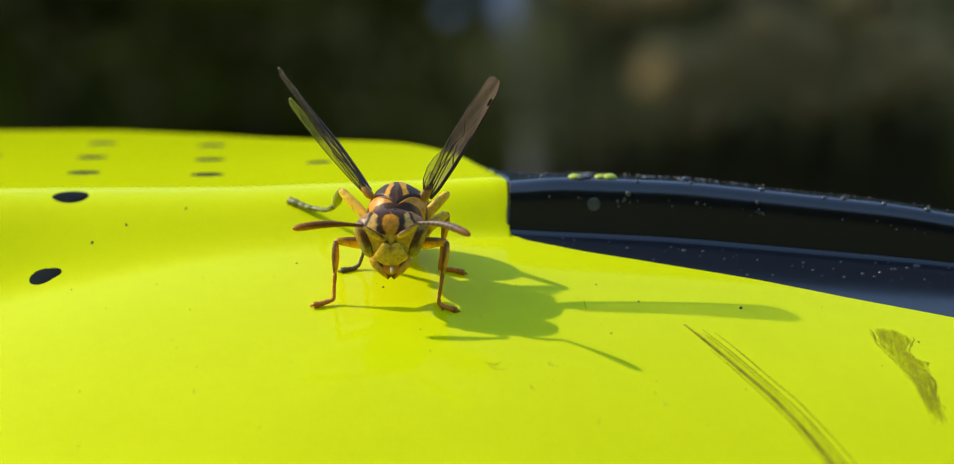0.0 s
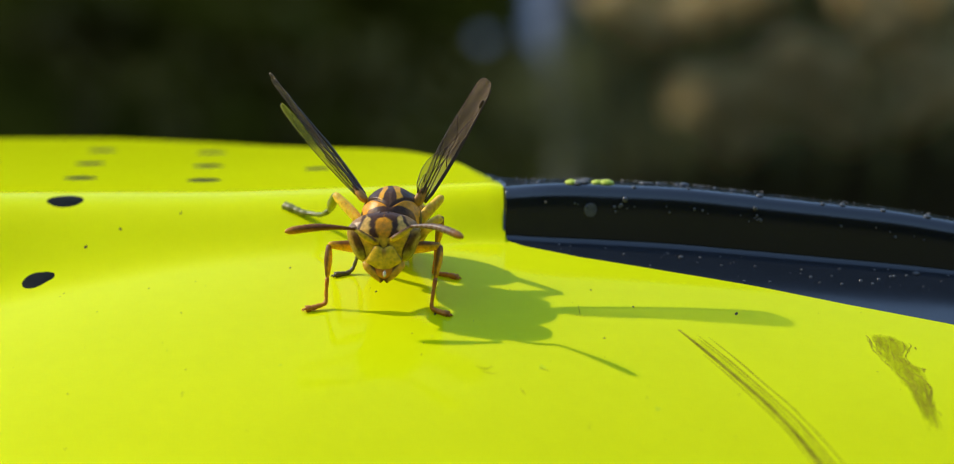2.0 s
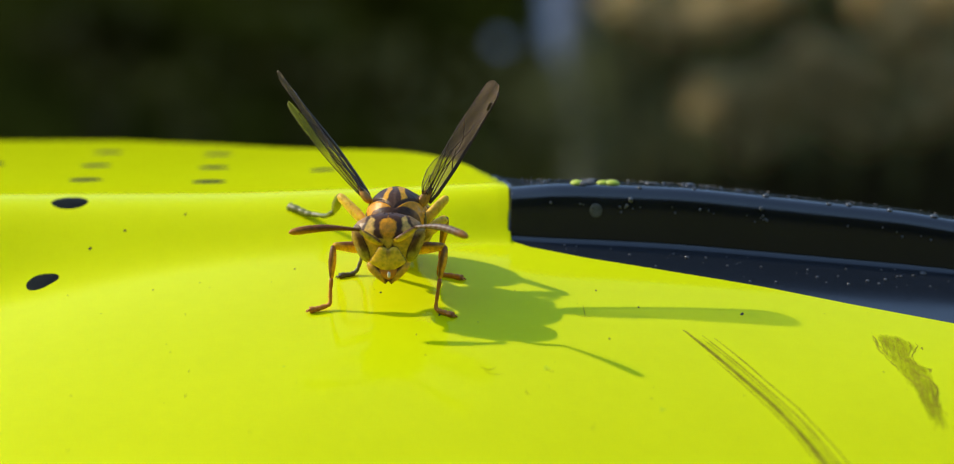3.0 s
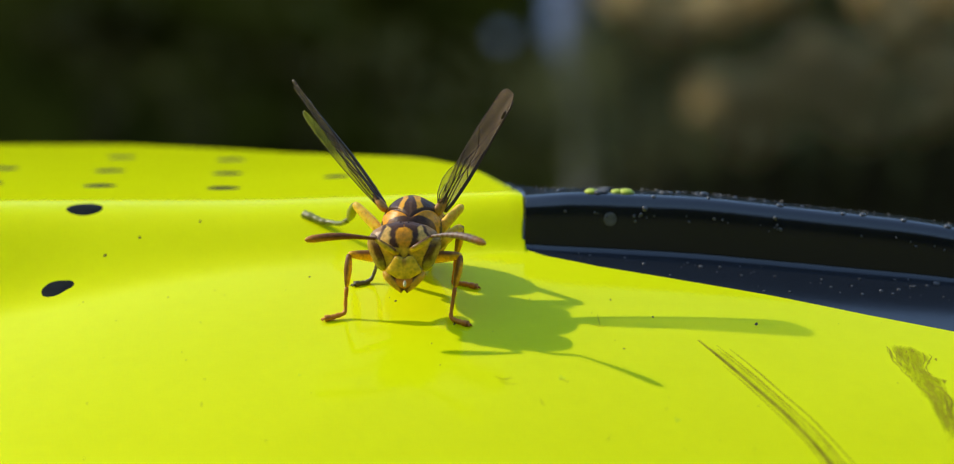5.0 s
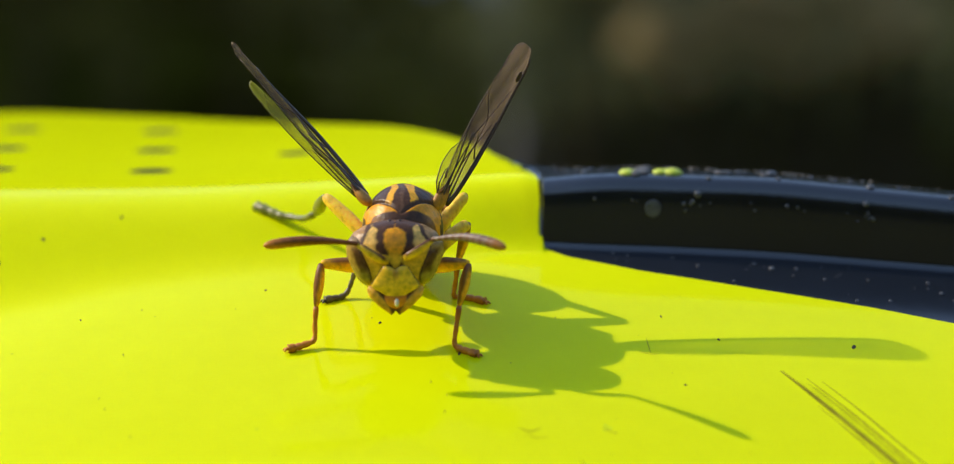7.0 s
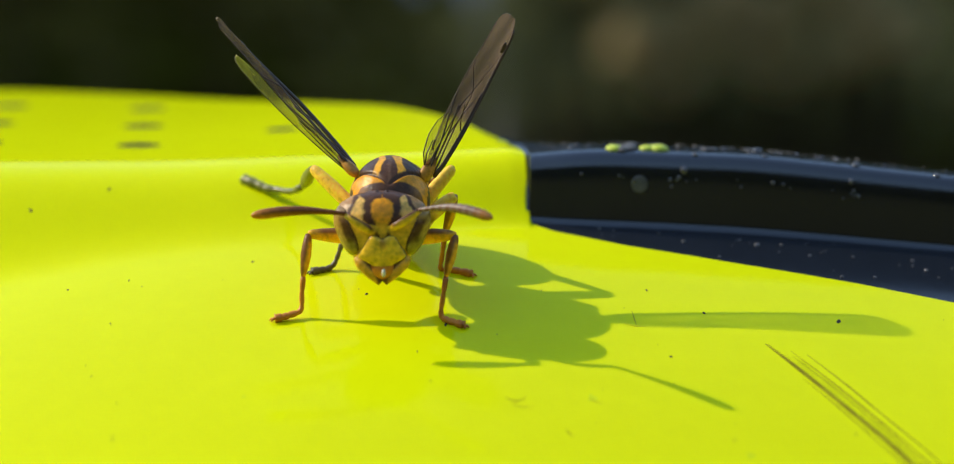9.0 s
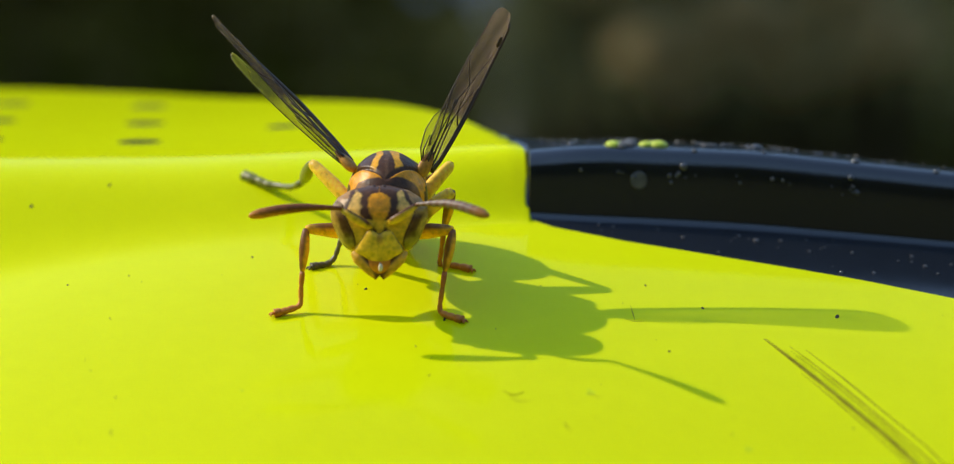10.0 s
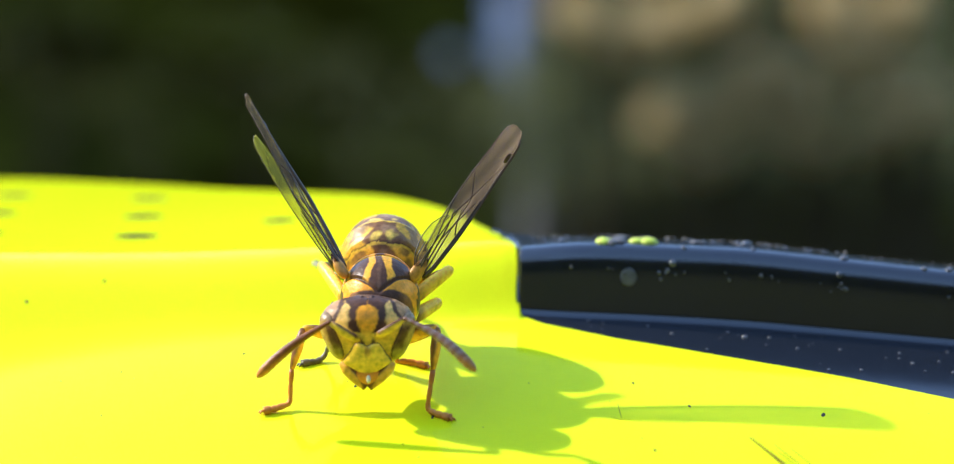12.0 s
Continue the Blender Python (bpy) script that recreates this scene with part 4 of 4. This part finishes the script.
def build_wasp():
    wasp = new("wasp")
    wasp.matrix_world = LEAN
    tagged(wasp, "yellow and brown paper wasp with raised wings on a yellow lid", "wasp")

    def chest(x, y, z):
        seam = 0.055 * math.exp(-((y - collar_line(abs(x))) / 0.07) ** 2) * (abs(x) < 1.5) + 0.05 * math.exp(-((y - 0.45) / 0.09) ** 2) + 0.06 * math.exp(-((y - 0.95) / 0.08) ** 2)
        k = 1 - seam
        return x * k * (1 - 0.04 * y), y, z * k * (1 - 0.02 * y) + 0.10 * math.sin(y)

    thorax = part("thorax", coloured("thorax", ball(1.60, 1.95, 1.75, 200, 170, chest), thorax_colour, M_MARK, 0.09), wasp, "orange and dark brown striped thorax")
    KEYED.append((thorax, lambda t: trunk(t) @ pose(*(CHEST * MM), 4)))

    gaster_pts = [(0, 0, 0), (0, 0.3, 0.05), (0, 0.6, 0.08), (0, 1.1, 0.08), (0, 1.8, 0), (0, 2.5, -0.15), (0, 3.1, -0.35), (0, 3.5, -0.5), (0, 3.75, -0.65)]
    line, rad = smooth_line(gaster_pts, [0.3, 0.42, 1.16, 1.70, 1.84, 1.64, 1.12, 0.58, 0.08], 18)
    gaster = part("abdomen", coloured("abdomen", tube(line, rad, 160), gaster_colour, M_MARK, 0.16), wasp, "banded yellow and brown abdomen")
    KEYED.append((gaster, lambda t: trunk(t) @ pose(0.55 * MM, 3.75 * MM, 4.05 * MM, -14 + 50 * bowed(t) * between(t, [(0, 1), (11.5, 1), (11.75, 0.84), (12, 0.72)]))))

    head = part("head", coloured("head", head_skin(), head_colour, M_MARK, 0.045), wasp, "yellow head with a dark crown and an orange brow")
    KEYED.append((head, skull))
    part("neck", mesh_of("neck", *tube([(0, 0.3, 0.1), (0.05, 1.2, 0.35), (0.1, 2.0, 0.6)], [0.9, 0.75, 0.9], 20), M_DARK), head)
    for s in (-1, 1):
        part("eye", coloured("eye", eye_skin(s), eye_colour, M_EYE, 0.05), head, "glossy brown and olive compound eye")
        part("mandible", coloured("mandible", mandible_skin(s), mandible_colour, M_MARK), head, "amber jaw", pose(0, -0.88 * MM, -0.98 * MM))
        lift = 0.0 if s < 0 else 0.14
        scape = tube([(s * 0.30, -1.18, 0.14 + lift), (s * 0.52, -1.34, 0.26 + lift), (s * 0.85, -1.42, 0.46 + lift), (s * 1.2, -1.38, 0.70 + lift), (s * 1.42, -1.30, 0.84 + lift)],
                     [0.10, 0.16, 0.17, 0.14, 0.10], 16, 0.7, (0, 1, 0))
        part("antenna_base", coloured("antenna_base", scape, lambda x, y, z, s=s: blend((0.86, 0.52, 0.03), (0.14, 0.05, 0.02), smoothstep(0.02, 0.10, z - 0.14 - 0.60 * (abs(x) - 0.30) - (0.14 if s > 0 else 0))), M_MARK), head, "yellow antenna base with a dark upper edge")
        part("ocellus", mesh_of("ocellus", *ball(0.09, 0.09, 0.08, 12, 8), M_DARK), head, "", pose(s * 0.20 * MM, -0.22 * MM, 1.61 * MM))
    part("ocellus", mesh_of("ocellus", *ball(0.09, 0.09, 0.08, 12, 8), M_DARK), head, "", pose(0, -0.42 * MM, 1.55 * MM))
    part("clypeus", coloured("clypeus", clypeus_skin(), clypeus_colour, M_MARK, 0.03), head, "dull yellow face shield", pose(0, -1.20 * MM, -0.52 * MM, 6))
    part("mouth", mesh_of("mouth", *ball(0.085, 0.10, 0.17, 12, 10), M_WHITE), head, "pale mouthpart", pose(0.04 * MM, -1.36 * MM, -1.40 * MM))
    part("lip", mesh_of("lip", *ball(0.52, 0.38, 0.48, 20, 14), M_RUST), head, "rust brown lower lip", pose(0, -0.90 * MM, -1.28 * MM))

    for s, rows in ((-1, FEEL_LEFT), (1, FEEL_RIGHT)):
        ant = part("antenna", coloured("antenna", antenna_skin(0.16 if s < 0 else 0.22), antenna_colour if s < 0 else sheen_antenna_colour, M_MARK), wasp,
                   "rust brown antenna thickening to an orange tip" if s < 0 else "grey-brown ringed antenna, its sheen painted in, with an orange tip")
        elbow = Vector((-1.42, -1.30, 0.88)) if s < 0 else Vector((1.42, -1.32, 1.02))

        def swing(t, s=s, rows=rows, elbow=elbow):
            x, z = track(t, rows)
            root = skull(t) @ (elbow * MM)
            return aim(root / MM, (x, -1.9 if s < 0 else -4.0 + 0.7 * bowed(t), z), (0, 0.1, 1))
        KEYED.append((ant, swing))

    # wings: a folded forewing, the hindwing hooked under it
    fore = [(0, -0.38, 0.28), (0.08, -0.52, 0.42), (0.3, -0.66, 0.64), (0.6, -0.76, 0.76), (0.88, -0.80, 0.80), (0.93, -0.77, 0.77), (0.965, -0.66, 0.66), (0.985, -0.50, 0.50), (1, -0.20, 0.20)]
    slim = [(0, -0.24, 0.24), (0.1, -0.33, 0.33), (0.4, -0.40, 0.38), (0.62, -0.30, 0.30), (0.75, -0.26, 0.26), (0.80, -0.27, 0.28), (0.94, -0.22, 0.27), (0.955, -0.22, 0.12), (0.99, -0.18, 0.06), (1, -0.06, 0.0)]
    under = [(0, -0.06, 0.20), (0.15, -0.05, 0.32), (0.5, -0.05, 0.50), (0.8, -0.04, 0.62), (0.92, 0.02, 0.60), (0.97, 0.12, 0.52), (1, 0.25, 0.38)]
    lobe = [(0, 0.10, 0.25), (0.15, 0.12, 0.58), (0.45, 0.16, 0.78), (0.7, 0.18, 0.78), (0.9, 0.2, 0.60), (1, 0.26, 0.34)]
    veins = [(0.03, 0.0, 0.97, 0.075, 0.05), (0.30, 0.02, 0.50, 0.028, 0.55), (0.86, 0.03, 0.40, 0.026, 0.70), (0.16, 0.30, 0.42, 0.026, 0.62), (0.55, 0.50, 0.64, 0.022, 0.92), (0.14, 0.0, 0.55, 0.03, 0.10), (0.45, 0.03, 0.40, 0.032, 0.80), (0.70, 0.0, 0.46, 0.03, 0.97), (0.62, 0.22, 0.52, 0.026, 0.20), (0.78, 0.36, 0.62, 0.022, 0.45), (0.45, 0.62, 0.80, 0.014, 0.12), (0.97, 0.1, 0.9, 0.016, 0.97)]
    for s, rows, root in ((-1, TIP_LEFT, Vector((-1.05, 2.0, 5.62))), (1, TIP_RIGHT, Vector((2.02, 2.0, 5.44)))):
        x, z = track(0, rows)
        span = (Vector((x, 5.8 - 0.9 * (s > 0), z - 0.03 - 0.13 * (s > 0))) - root).length
        me, ve = wing_blade(span, slim if s < 0 else fore, 0.10, M_SMOKY, "wing", veins, 0.2 * s)
        wing = part("wing", me, wasp, "smoky brown folded forewing with dark veins")
        for v in ve:
            part("vein", v, wing)
        part("wing_hinge", coloured("wing_hinge", ball(0.62, 0.30, 0.20, 28, 18, lambda x, y, z: (x, y * (1 - 0.5 * x), z * (1 - 0.5 * x))), lambda x, y, z: blend((0.62, 0.28, 0.04), (0.20, 0.08, 0.03), smoothstep(0.05, 0.4, x)), M_MARK), wing, "orange-brown wing hinge", pose(0.12 * MM, 0, -0.05 * MM))
        part("wing_spot", mesh_of("wing_spot", *ball(0.26, 0.13, 0.03, 16, 8), M_VEIN), wing, "dark spot on the wing's edge", pose(span * 0.83 * MM, -0.33 * MM, (0.08 - 0.10 * (s < 0)) * MM))
        me, ve = wing_blade(span * (0.76 if s < 0 else 0.34), under if s < 0 else lobe, 0.08, M_CLEAR if s < 0 else M_GLASSY, "hindwing", (veins[2:4] + [(0.97, 0, 1, 0.018, 0.97)]), 0.1)
        under_at = pose(0.1 * MM, 0.05 * MM, -0.10 * MM, -30 if s < 0 else 0, 0, 1.7 if s < 0 else 0)
        part("hindwing", me, wing, "clear greenish hindwing", under_at)
        for v in ve:
            part("vein", v, wing, "", under_at)

        def spread(t, s=s, rows=rows, root=root):
            x, z = track(t, rows)
            base = (trunk(t) @ (root * MM)) / MM
            return aim(base, (x - 0.15 * (s > 0), 5.8 - 0.9 * (s > 0), z - 0.03 - 0.13 * (s > 0)), (0.86, -0.46, 0.45) if s < 0 else (0.70, -0.70, 0.0))
        KEYED.append((wing, spread))

    # legs
    for hip, knee, shin, foot, kind in LEGS:
        hip, knee, shin = Vector(hip), Vector(knee), Vector(shin)
        foot = [Vector(p) for p in foot]
        for i in range(1, len(foot)):
            foot[i].z = max(foot[i].z, level(foot[i].x, foot[i].y) + 0.16) if kind != 2 or i < 4 else level(foot[i].x, foot[i].y) + 0.16
        toe = foot[-1]
        lf, lt = (knee - hip).length, (shin - knee).length
        line, rad = smooth_line([shin] + foot, [0.12, 0.10, 0.11, 0.14, 0.15, 0.20], 5)
        rad = [r * (1.35 if kind == 2 else 1.0) * (1 - 0.22 * (i % 4 == 0)) for i, r in enumerate(rad)]
        w = (toe - foot[-2]).normalized()
        sidew = w.cross(Vector((0, 0, 1)))
        claws = [tube([toe, toe + w * 0.14 + sidew * q * 0.10, toe + w * 0.2 + sidew * q * 0.15 - Vector((0, 0, 0.07))], [0.07, 0.05, 0.015], 6) for q in (-1, 1)]
        spur = tube([shin, shin.lerp(foot[0], 0.45) + Vector((-0.10, 0.05, 0))], [0.035, 0.01], 6)
        tarsus = part("leg", mesh_of("leg", *join(tube(line, rad, 10), spur, *claws), (M_RUST, M_GREYLEG, M_OLIVE, M_RUST, M_RUST)[kind]), wasp, "jointed leg with a rust brown foot")
        femur = part("femur", coloured("femur", limb(lf, 0.26, 0.19 if hip.y < 2 else 0.25, 0.31, 0.05, 16), femur_colour if hip.y < 2 else hind_femur_colour, M_MARK), tarsus, "yellow thigh with a dark streak")
        tibia = part("tibia", coloured("tibia", limb(lt, 0.17, 0.14, 0.25, 0.04, 20), tibia_colour, M_MARK), tarsus, "amber shin with a dark streak") if kind in (0, 3, 4) else part("tibia", mesh_of("tibia", *limb(lt, 0.17, 0.14, (0.26, 0.2, 0.30, 0.24, 0.24)[kind], 0.04), (M_AMBER, M_GREYLEG, M_OLIVE, M_AMBER, M_AMBER)[kind]), tarsus)

        def drawn_in(t, kind=kind):
            k = between(t, [(0, 0), (10.35, 0), (10.4, 0.12), (10.5, 1), (12, 1)]) if kind == 2 else 0
            if kind == 4:
                k = between(t, [(0, 0), (10.6, 0), (10.7, 0.6), (10.8, 1), (12, 1)])
                return pose(-1.35 * k * MM, 0, (0.4 * math.sin(math.pi * k) + 0.02 * k) * MM)
            return pose(3.3 * k * MM, 0.6 * k * MM, (0.5 * math.sin(math.pi * k) + 0.2 * k) * MM)

        def bones(t, hip=hip, knee=knee, shin=shin, lf=lf, lt=lt, at=drawn_in, out=kind in (3, 4)):
            h = (trunk(t) @ (hip * MM)) / MM
            end = (at(t) @ (shin * MM)) / MM
            d = end - h
            dist = min(max(d.length, abs(lf - lt) * 1.001), (lf + lt) * 0.999)
            u = d.normalized()
            along = (lf * lf - lt * lt + dist * dist) / (2 * dist)
            off = math.sqrt(max(0.0, lf * lf - along * along))
            hint = knee + Vector((1.6, -0.6, 0.5)) * (bowed(t) * out) - h
            v = (hint - u * hint.dot(u)).normalized()
            return h, h + u * along + v * off, end
        if kind in (2, 4):
            KEYED.append((tarsus, drawn_in))
        KEYED.append((femur, lambda t, f=bones, at=drawn_in: at(t).inverted() @ aim(*f(t)[:2], (0, -0.3, 1))))
        KEYED.append((tibia, lambda t, f=bones, at=drawn_in: at(t).inverted() @ aim(f(t)[1], f(t)[2], (0.2, -1, 0.2))))
    return wasp


wasp = build_wasp()
cam.data.dof.use_dof = True
cam.data.dof.focus_distance = 0.12
cam.data.dof.aperture_fstop = 41
cam.data.dof.focus_object = next(o for o in wasp.children if o.name.startswith("thorax"))


# ---- the surroundings ----
def build_ground():
    n, size = 24, 400.0
    verts = [(-size + 2 * size * i / n, -size + 2 * size * j / n, 0) for i in range(n + 1) for j in range(n + 1)]
    faces = [(i * (n + 1) + j, (i + 1) * (n + 1) + j, (i + 1) * (n + 1) + j + 1, i * (n + 1) + j + 1) for i in range(n) for j in range(n)]
    g = new("ground", mesh_of("ground", [(x / MM, y / MM, z / MM) for x, y, z in verts], faces, M_GROUND))
    tagged(g, "dry grassy ground round the lid", "ground", kind="structure")


def wood_height(a):
    """Trees tall ahead and behind, lower to the sides; a in radians from ahead."""
    off = abs((a + math.pi) % (2 * math.pi) - math.pi)
    # heights out of view are made up to darken the rim's reflections and pass the sun
    return 4.1 + 2.1 * smoothstep(0.42, 0.26, off) + 2.3 * smoothstep(1.2, 2.2, off) + 0.35 * noise.noise((math.cos(a) * 5, math.sin(a) * 5, 0.3)) + 0.25 * noise.noise((math.cos(a) * 23, math.sin(a) * 23, 1.3))


EYE_Z = 0.93


def heading(yaw, rise, r):
    """A place r metres off, by heading and elevation in degrees."""
    a = radians(yaw)
    return Vector((r * math.sin(a), r * math.cos(a), EYE_Z + r * math.tan(radians(rise))))


def far_wood():
    """Dark trees ahead, carried on unseen round the clearing as an added ring, uneven along the top, open to the sky in
    one small gap.
    """
    verts, faces = [], []
    angles = [-14 + 0.15 * i for i in range(190)] + [14.5 + 2 * i for i in range(166)]
    rows, r = 120, 12.0
    for d in angles:
        a = radians(d)
        tall = wood_height(a)
        for k in range(rows + 1):
            f = k / rows
            p3 = Vector((math.sin(a) * r, math.cos(a) * r, tall * f))
            q = r + 0.55 * noise.noise(p3 * 1.1) + 0.35 * noise.noise(p3 * 3.1) + 0.4 * f
            verts.append((q * math.sin(a) / MM, q * math.cos(a) / MM, tall * f / MM))
    n = len(angles)
    for i in range(n):
        for k in range(rows):
            d, z = angles[i], wood_height(radians(angles[i])) * (k + 0.5) / rows
            rise = math.degrees(math.atan2(z - EYE_Z, 12.2))
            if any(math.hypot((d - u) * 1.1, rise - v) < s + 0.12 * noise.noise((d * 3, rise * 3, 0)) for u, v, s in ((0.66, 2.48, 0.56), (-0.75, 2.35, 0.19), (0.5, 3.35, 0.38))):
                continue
            p, q = i * (rows + 1) + k, ((i + 1) % n) * (rows + 1) + k
            faces.append((p, q, q + 1, p + 1))
    tagged(new("far_woods", mesh_of("far_woods", verts, faces, M_WOODS)), "dark shaded woods ahead, the unseen rest added round the clearing", "woods", kind="stuff")


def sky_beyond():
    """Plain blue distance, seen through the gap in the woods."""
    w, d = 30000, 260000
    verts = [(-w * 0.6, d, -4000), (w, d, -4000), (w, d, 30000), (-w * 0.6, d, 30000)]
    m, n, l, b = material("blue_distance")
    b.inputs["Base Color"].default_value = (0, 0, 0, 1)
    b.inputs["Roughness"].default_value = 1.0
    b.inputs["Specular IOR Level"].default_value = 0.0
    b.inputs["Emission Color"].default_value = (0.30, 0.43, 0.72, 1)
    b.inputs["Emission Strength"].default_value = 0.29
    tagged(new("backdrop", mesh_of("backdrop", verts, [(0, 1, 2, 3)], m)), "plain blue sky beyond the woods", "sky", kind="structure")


def leaf_cloud(centre, radius, count, size, seed, flat=1.0):
    """Many small bent leaves scattered through an uneven clump (metres)."""
    rnd = random.Random(seed)
    verts, faces = [], []
    for _ in range(count):
        while True:
            p = Vector((rnd.uniform(-1, 1), rnd.uniform(-1, 1), rnd.uniform(-1, 1)))
            if p.length < 0.75 + 0.35 * noise.noise(p * 2.3 + Vector((seed, 0, 0))):
                break
        c = centre + Vector((p.x * radius, p.y * radius, p.z * radius * flat))
        x = Vector((rnd.gauss(0, 1), rnd.gauss(0, 1), rnd.gauss(0, 0.6))).normalized() * size * rnd.uniform(0.6, 1.3)
        y = x.orthogonal().normalized() * size * 0.35
        o = len(verts)
        sag = Vector((0, 0, -size * 0.12))
        verts += [tuple(v / MM) for v in (c - x, c - y * 0.9 + sag, c + x + sag, c + y * 0.9 - sag * 0.5)]
        faces.append((o, o + 1, o + 2, o + 3))
    return verts, faces


def stem(points, radii, seg=10):
    pts, rad = smooth_line([tuple(c / MM for c in p) for p in points], [r / MM for r in radii], 5)
    return tube(pts, rad, seg)


def build_shrub(yaw, rise, radius, seed, count, mat, label):
    c = heading(yaw, rise, 5.0 if mat == M_DRY else 9.7 if rise > 1.15 else 5.6 if rise <= 0.3 else 7.2)
    radius *= 0.82 if mat == M_DRY else 1.0
    shrub = new("shrub")
    shrub.location = (c.x, c.y, 0)
    tagged(shrub, label, "shrub", group="shrubs at the wood's edge")
    rel = Vector((0, 0, c.z))
    part("stem", mesh_of("stem", *join(stem([(0, 0, 0), (0.03, 0.05, c.z * 0.6), (0, 0, c.z)], [0.02, 0.014, 0.006]),
                                       stem([(0.01, 0.02, c.z * 0.4), (0.1, 0.05, c.z * 0.8), (0.14, 0.02, c.z)], [0.012, 0.009, 0.004])), M_TWIG), shrub)
    part("foliage", mesh_of("foliage", *leaf_cloud(rel, radius, count, 0.035, seed, 0.85), mat, smooth=False), shrub)


def build_tree():
    """A grey trunk at the wood's edge with limbs and a leafy crown."""
    foot = heading(1.25, 0, 10.0)
    tree = new("tree")
    tree.location = (foot.x, foot.y, 0)
    tagged(tree, "grey-barked tree with dark leaves at the wood's edge", "tree")
    part("trunk", mesh_of("trunk", *stem([(0, 0, 0), (0.02, 0, 0.8), (-0.03, 0, 1.25), (-0.06, 0.05, 2.4), (-0.02, 0.05, 3.8)], [0.13, 0.085, 0.07, 0.055, 0.035]), M_BARK), tree)
    for x, z in ((0.9, 3.9), (-0.9, 3.9), (0.3, 4.3)):
        part("limb", mesh_of("limb", *stem([(-0.04, 0.03, 2.7), (x * 0.5, 0.1, 2.7 + (z - 2.7) * 0.6), (x, 0.1, z)], [0.04, 0.028, 0.01]), M_BARK), tree)
    part("crown", mesh_of("crown", *join(*[leaf_cloud(Vector((x, 0.3, z)), 0.5, 420, 0.05, i) for i, (x, z) in enumerate(((-1.3, 4.0), (-0.8, 4.3), (0.8, 4.2), (1.2, 4.0), (0.1, 4.6)))]), M_LEAF, smooth=False), tree)
    # leaves added before the gap to dim the sky seen through it
    part("crown", mesh_of("crown", *leaf_cloud(heading(0.5, 2.75, 10.0) - Vector((foot.x, foot.y, 0)), 0.22, 60, 0.03, 9), M_LEAF, smooth=False), tree)


build_ground()
far_wood()
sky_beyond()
build_tree()
# small clumps coloured pale to stand for sunlit highlights blurred into discs
DRY_SHRUBS = ((4.0, 0.95, 0.085, 150), (5.25, 1.1, 0.095, 170), (6.5, 1.0, 0.080, 130), (6.1, 1.9, 0.075, 120), (7.3, 1.5, 0.080, 130), (4.1, 2.9, 0.085, 130), (3.1, 2.65, 0.070, 100), (2.2, 3.1, 0.075, 110),
              (8.2, 2.8, 0.090, 160), (9.1, 3.2, 0.085, 150), (7.5, 3.3, 0.075, 120), (8.8, 2.0, 0.070, 100), (5.0, 0.1, 0.060, 60), (9.7, 1.2, 0.080, 120), (5.3, 3.3, 0.080, 120), (7.2, 0.4, 0.065, 70), (8.6, 0.7, 0.07, 80))
for i, (yaw, rise, radius, count) in enumerate(DRY_SHRUBS):
    build_shrub(yaw, rise, radius, 20 + i, count, M_DRY, "dry tan-leaved shrub in the sun at the wood's edge")
OLIVE_SHRUBS = ((2.2, 1.2, 0.22, 190), (4.4, 2.4, 0.32, 420), (5.6, 0.4, 0.26, 260), (7.0, 1.6, 0.32, 420), (9.4, 2.4, 0.4, 520), (10.8, 1.0, 0.4, 420), (4.1, 0.2, 0.14, 70), (8.6, 0.4, 0.3, 260), (5.6, 3.6, 0.3, 300),
                (1.7, -0.3, 0.15, 60), (3.3, 0.0, 0.16, 80), (5.0, -0.3, 0.17, 100), (6.8, 0.0, 0.17, 110), (8.4, -0.2, 0.18, 120), (10.0, 0.1, 0.18, 120), (3.2, 1.5, 0.2, 200),
                (1.3, 0.9, 0.22, 130), (1.9, 2.1, 0.25, 150), (2.6, 3.0, 0.25, 150), (1.1, 1.9, 0.2, 90), (4.5, 0.6, 0.3, 220), (6.5, 0.8, 0.3, 220), (8.5, 0.9, 0.3, 220), (0.5, 0.5, 0.22, 60), (-0.4, 1.3, 0.25, 60), (-1.6, 0.7, 0.3, 50), (-3.0, 1.6, 0.3, 45), (-5.0, 2.2, 0.35, 40), (-7.5, 1.4, 0.35, 40), (-9.5, 2.6, 0.35, 40))
for i, (yaw, rise, radius, count) in enumerate(OLIVE_SHRUBS):
    build_shrub(yaw, rise, radius, 50 + i, count, M_OLIVELEAF, "olive-leaved shrub at the wood's edge")


# ---- what moves ----
def motions():
    for ob, at in KEYED:
        walk(ob, [(t, at(t)) for t in STEPS])


motions()
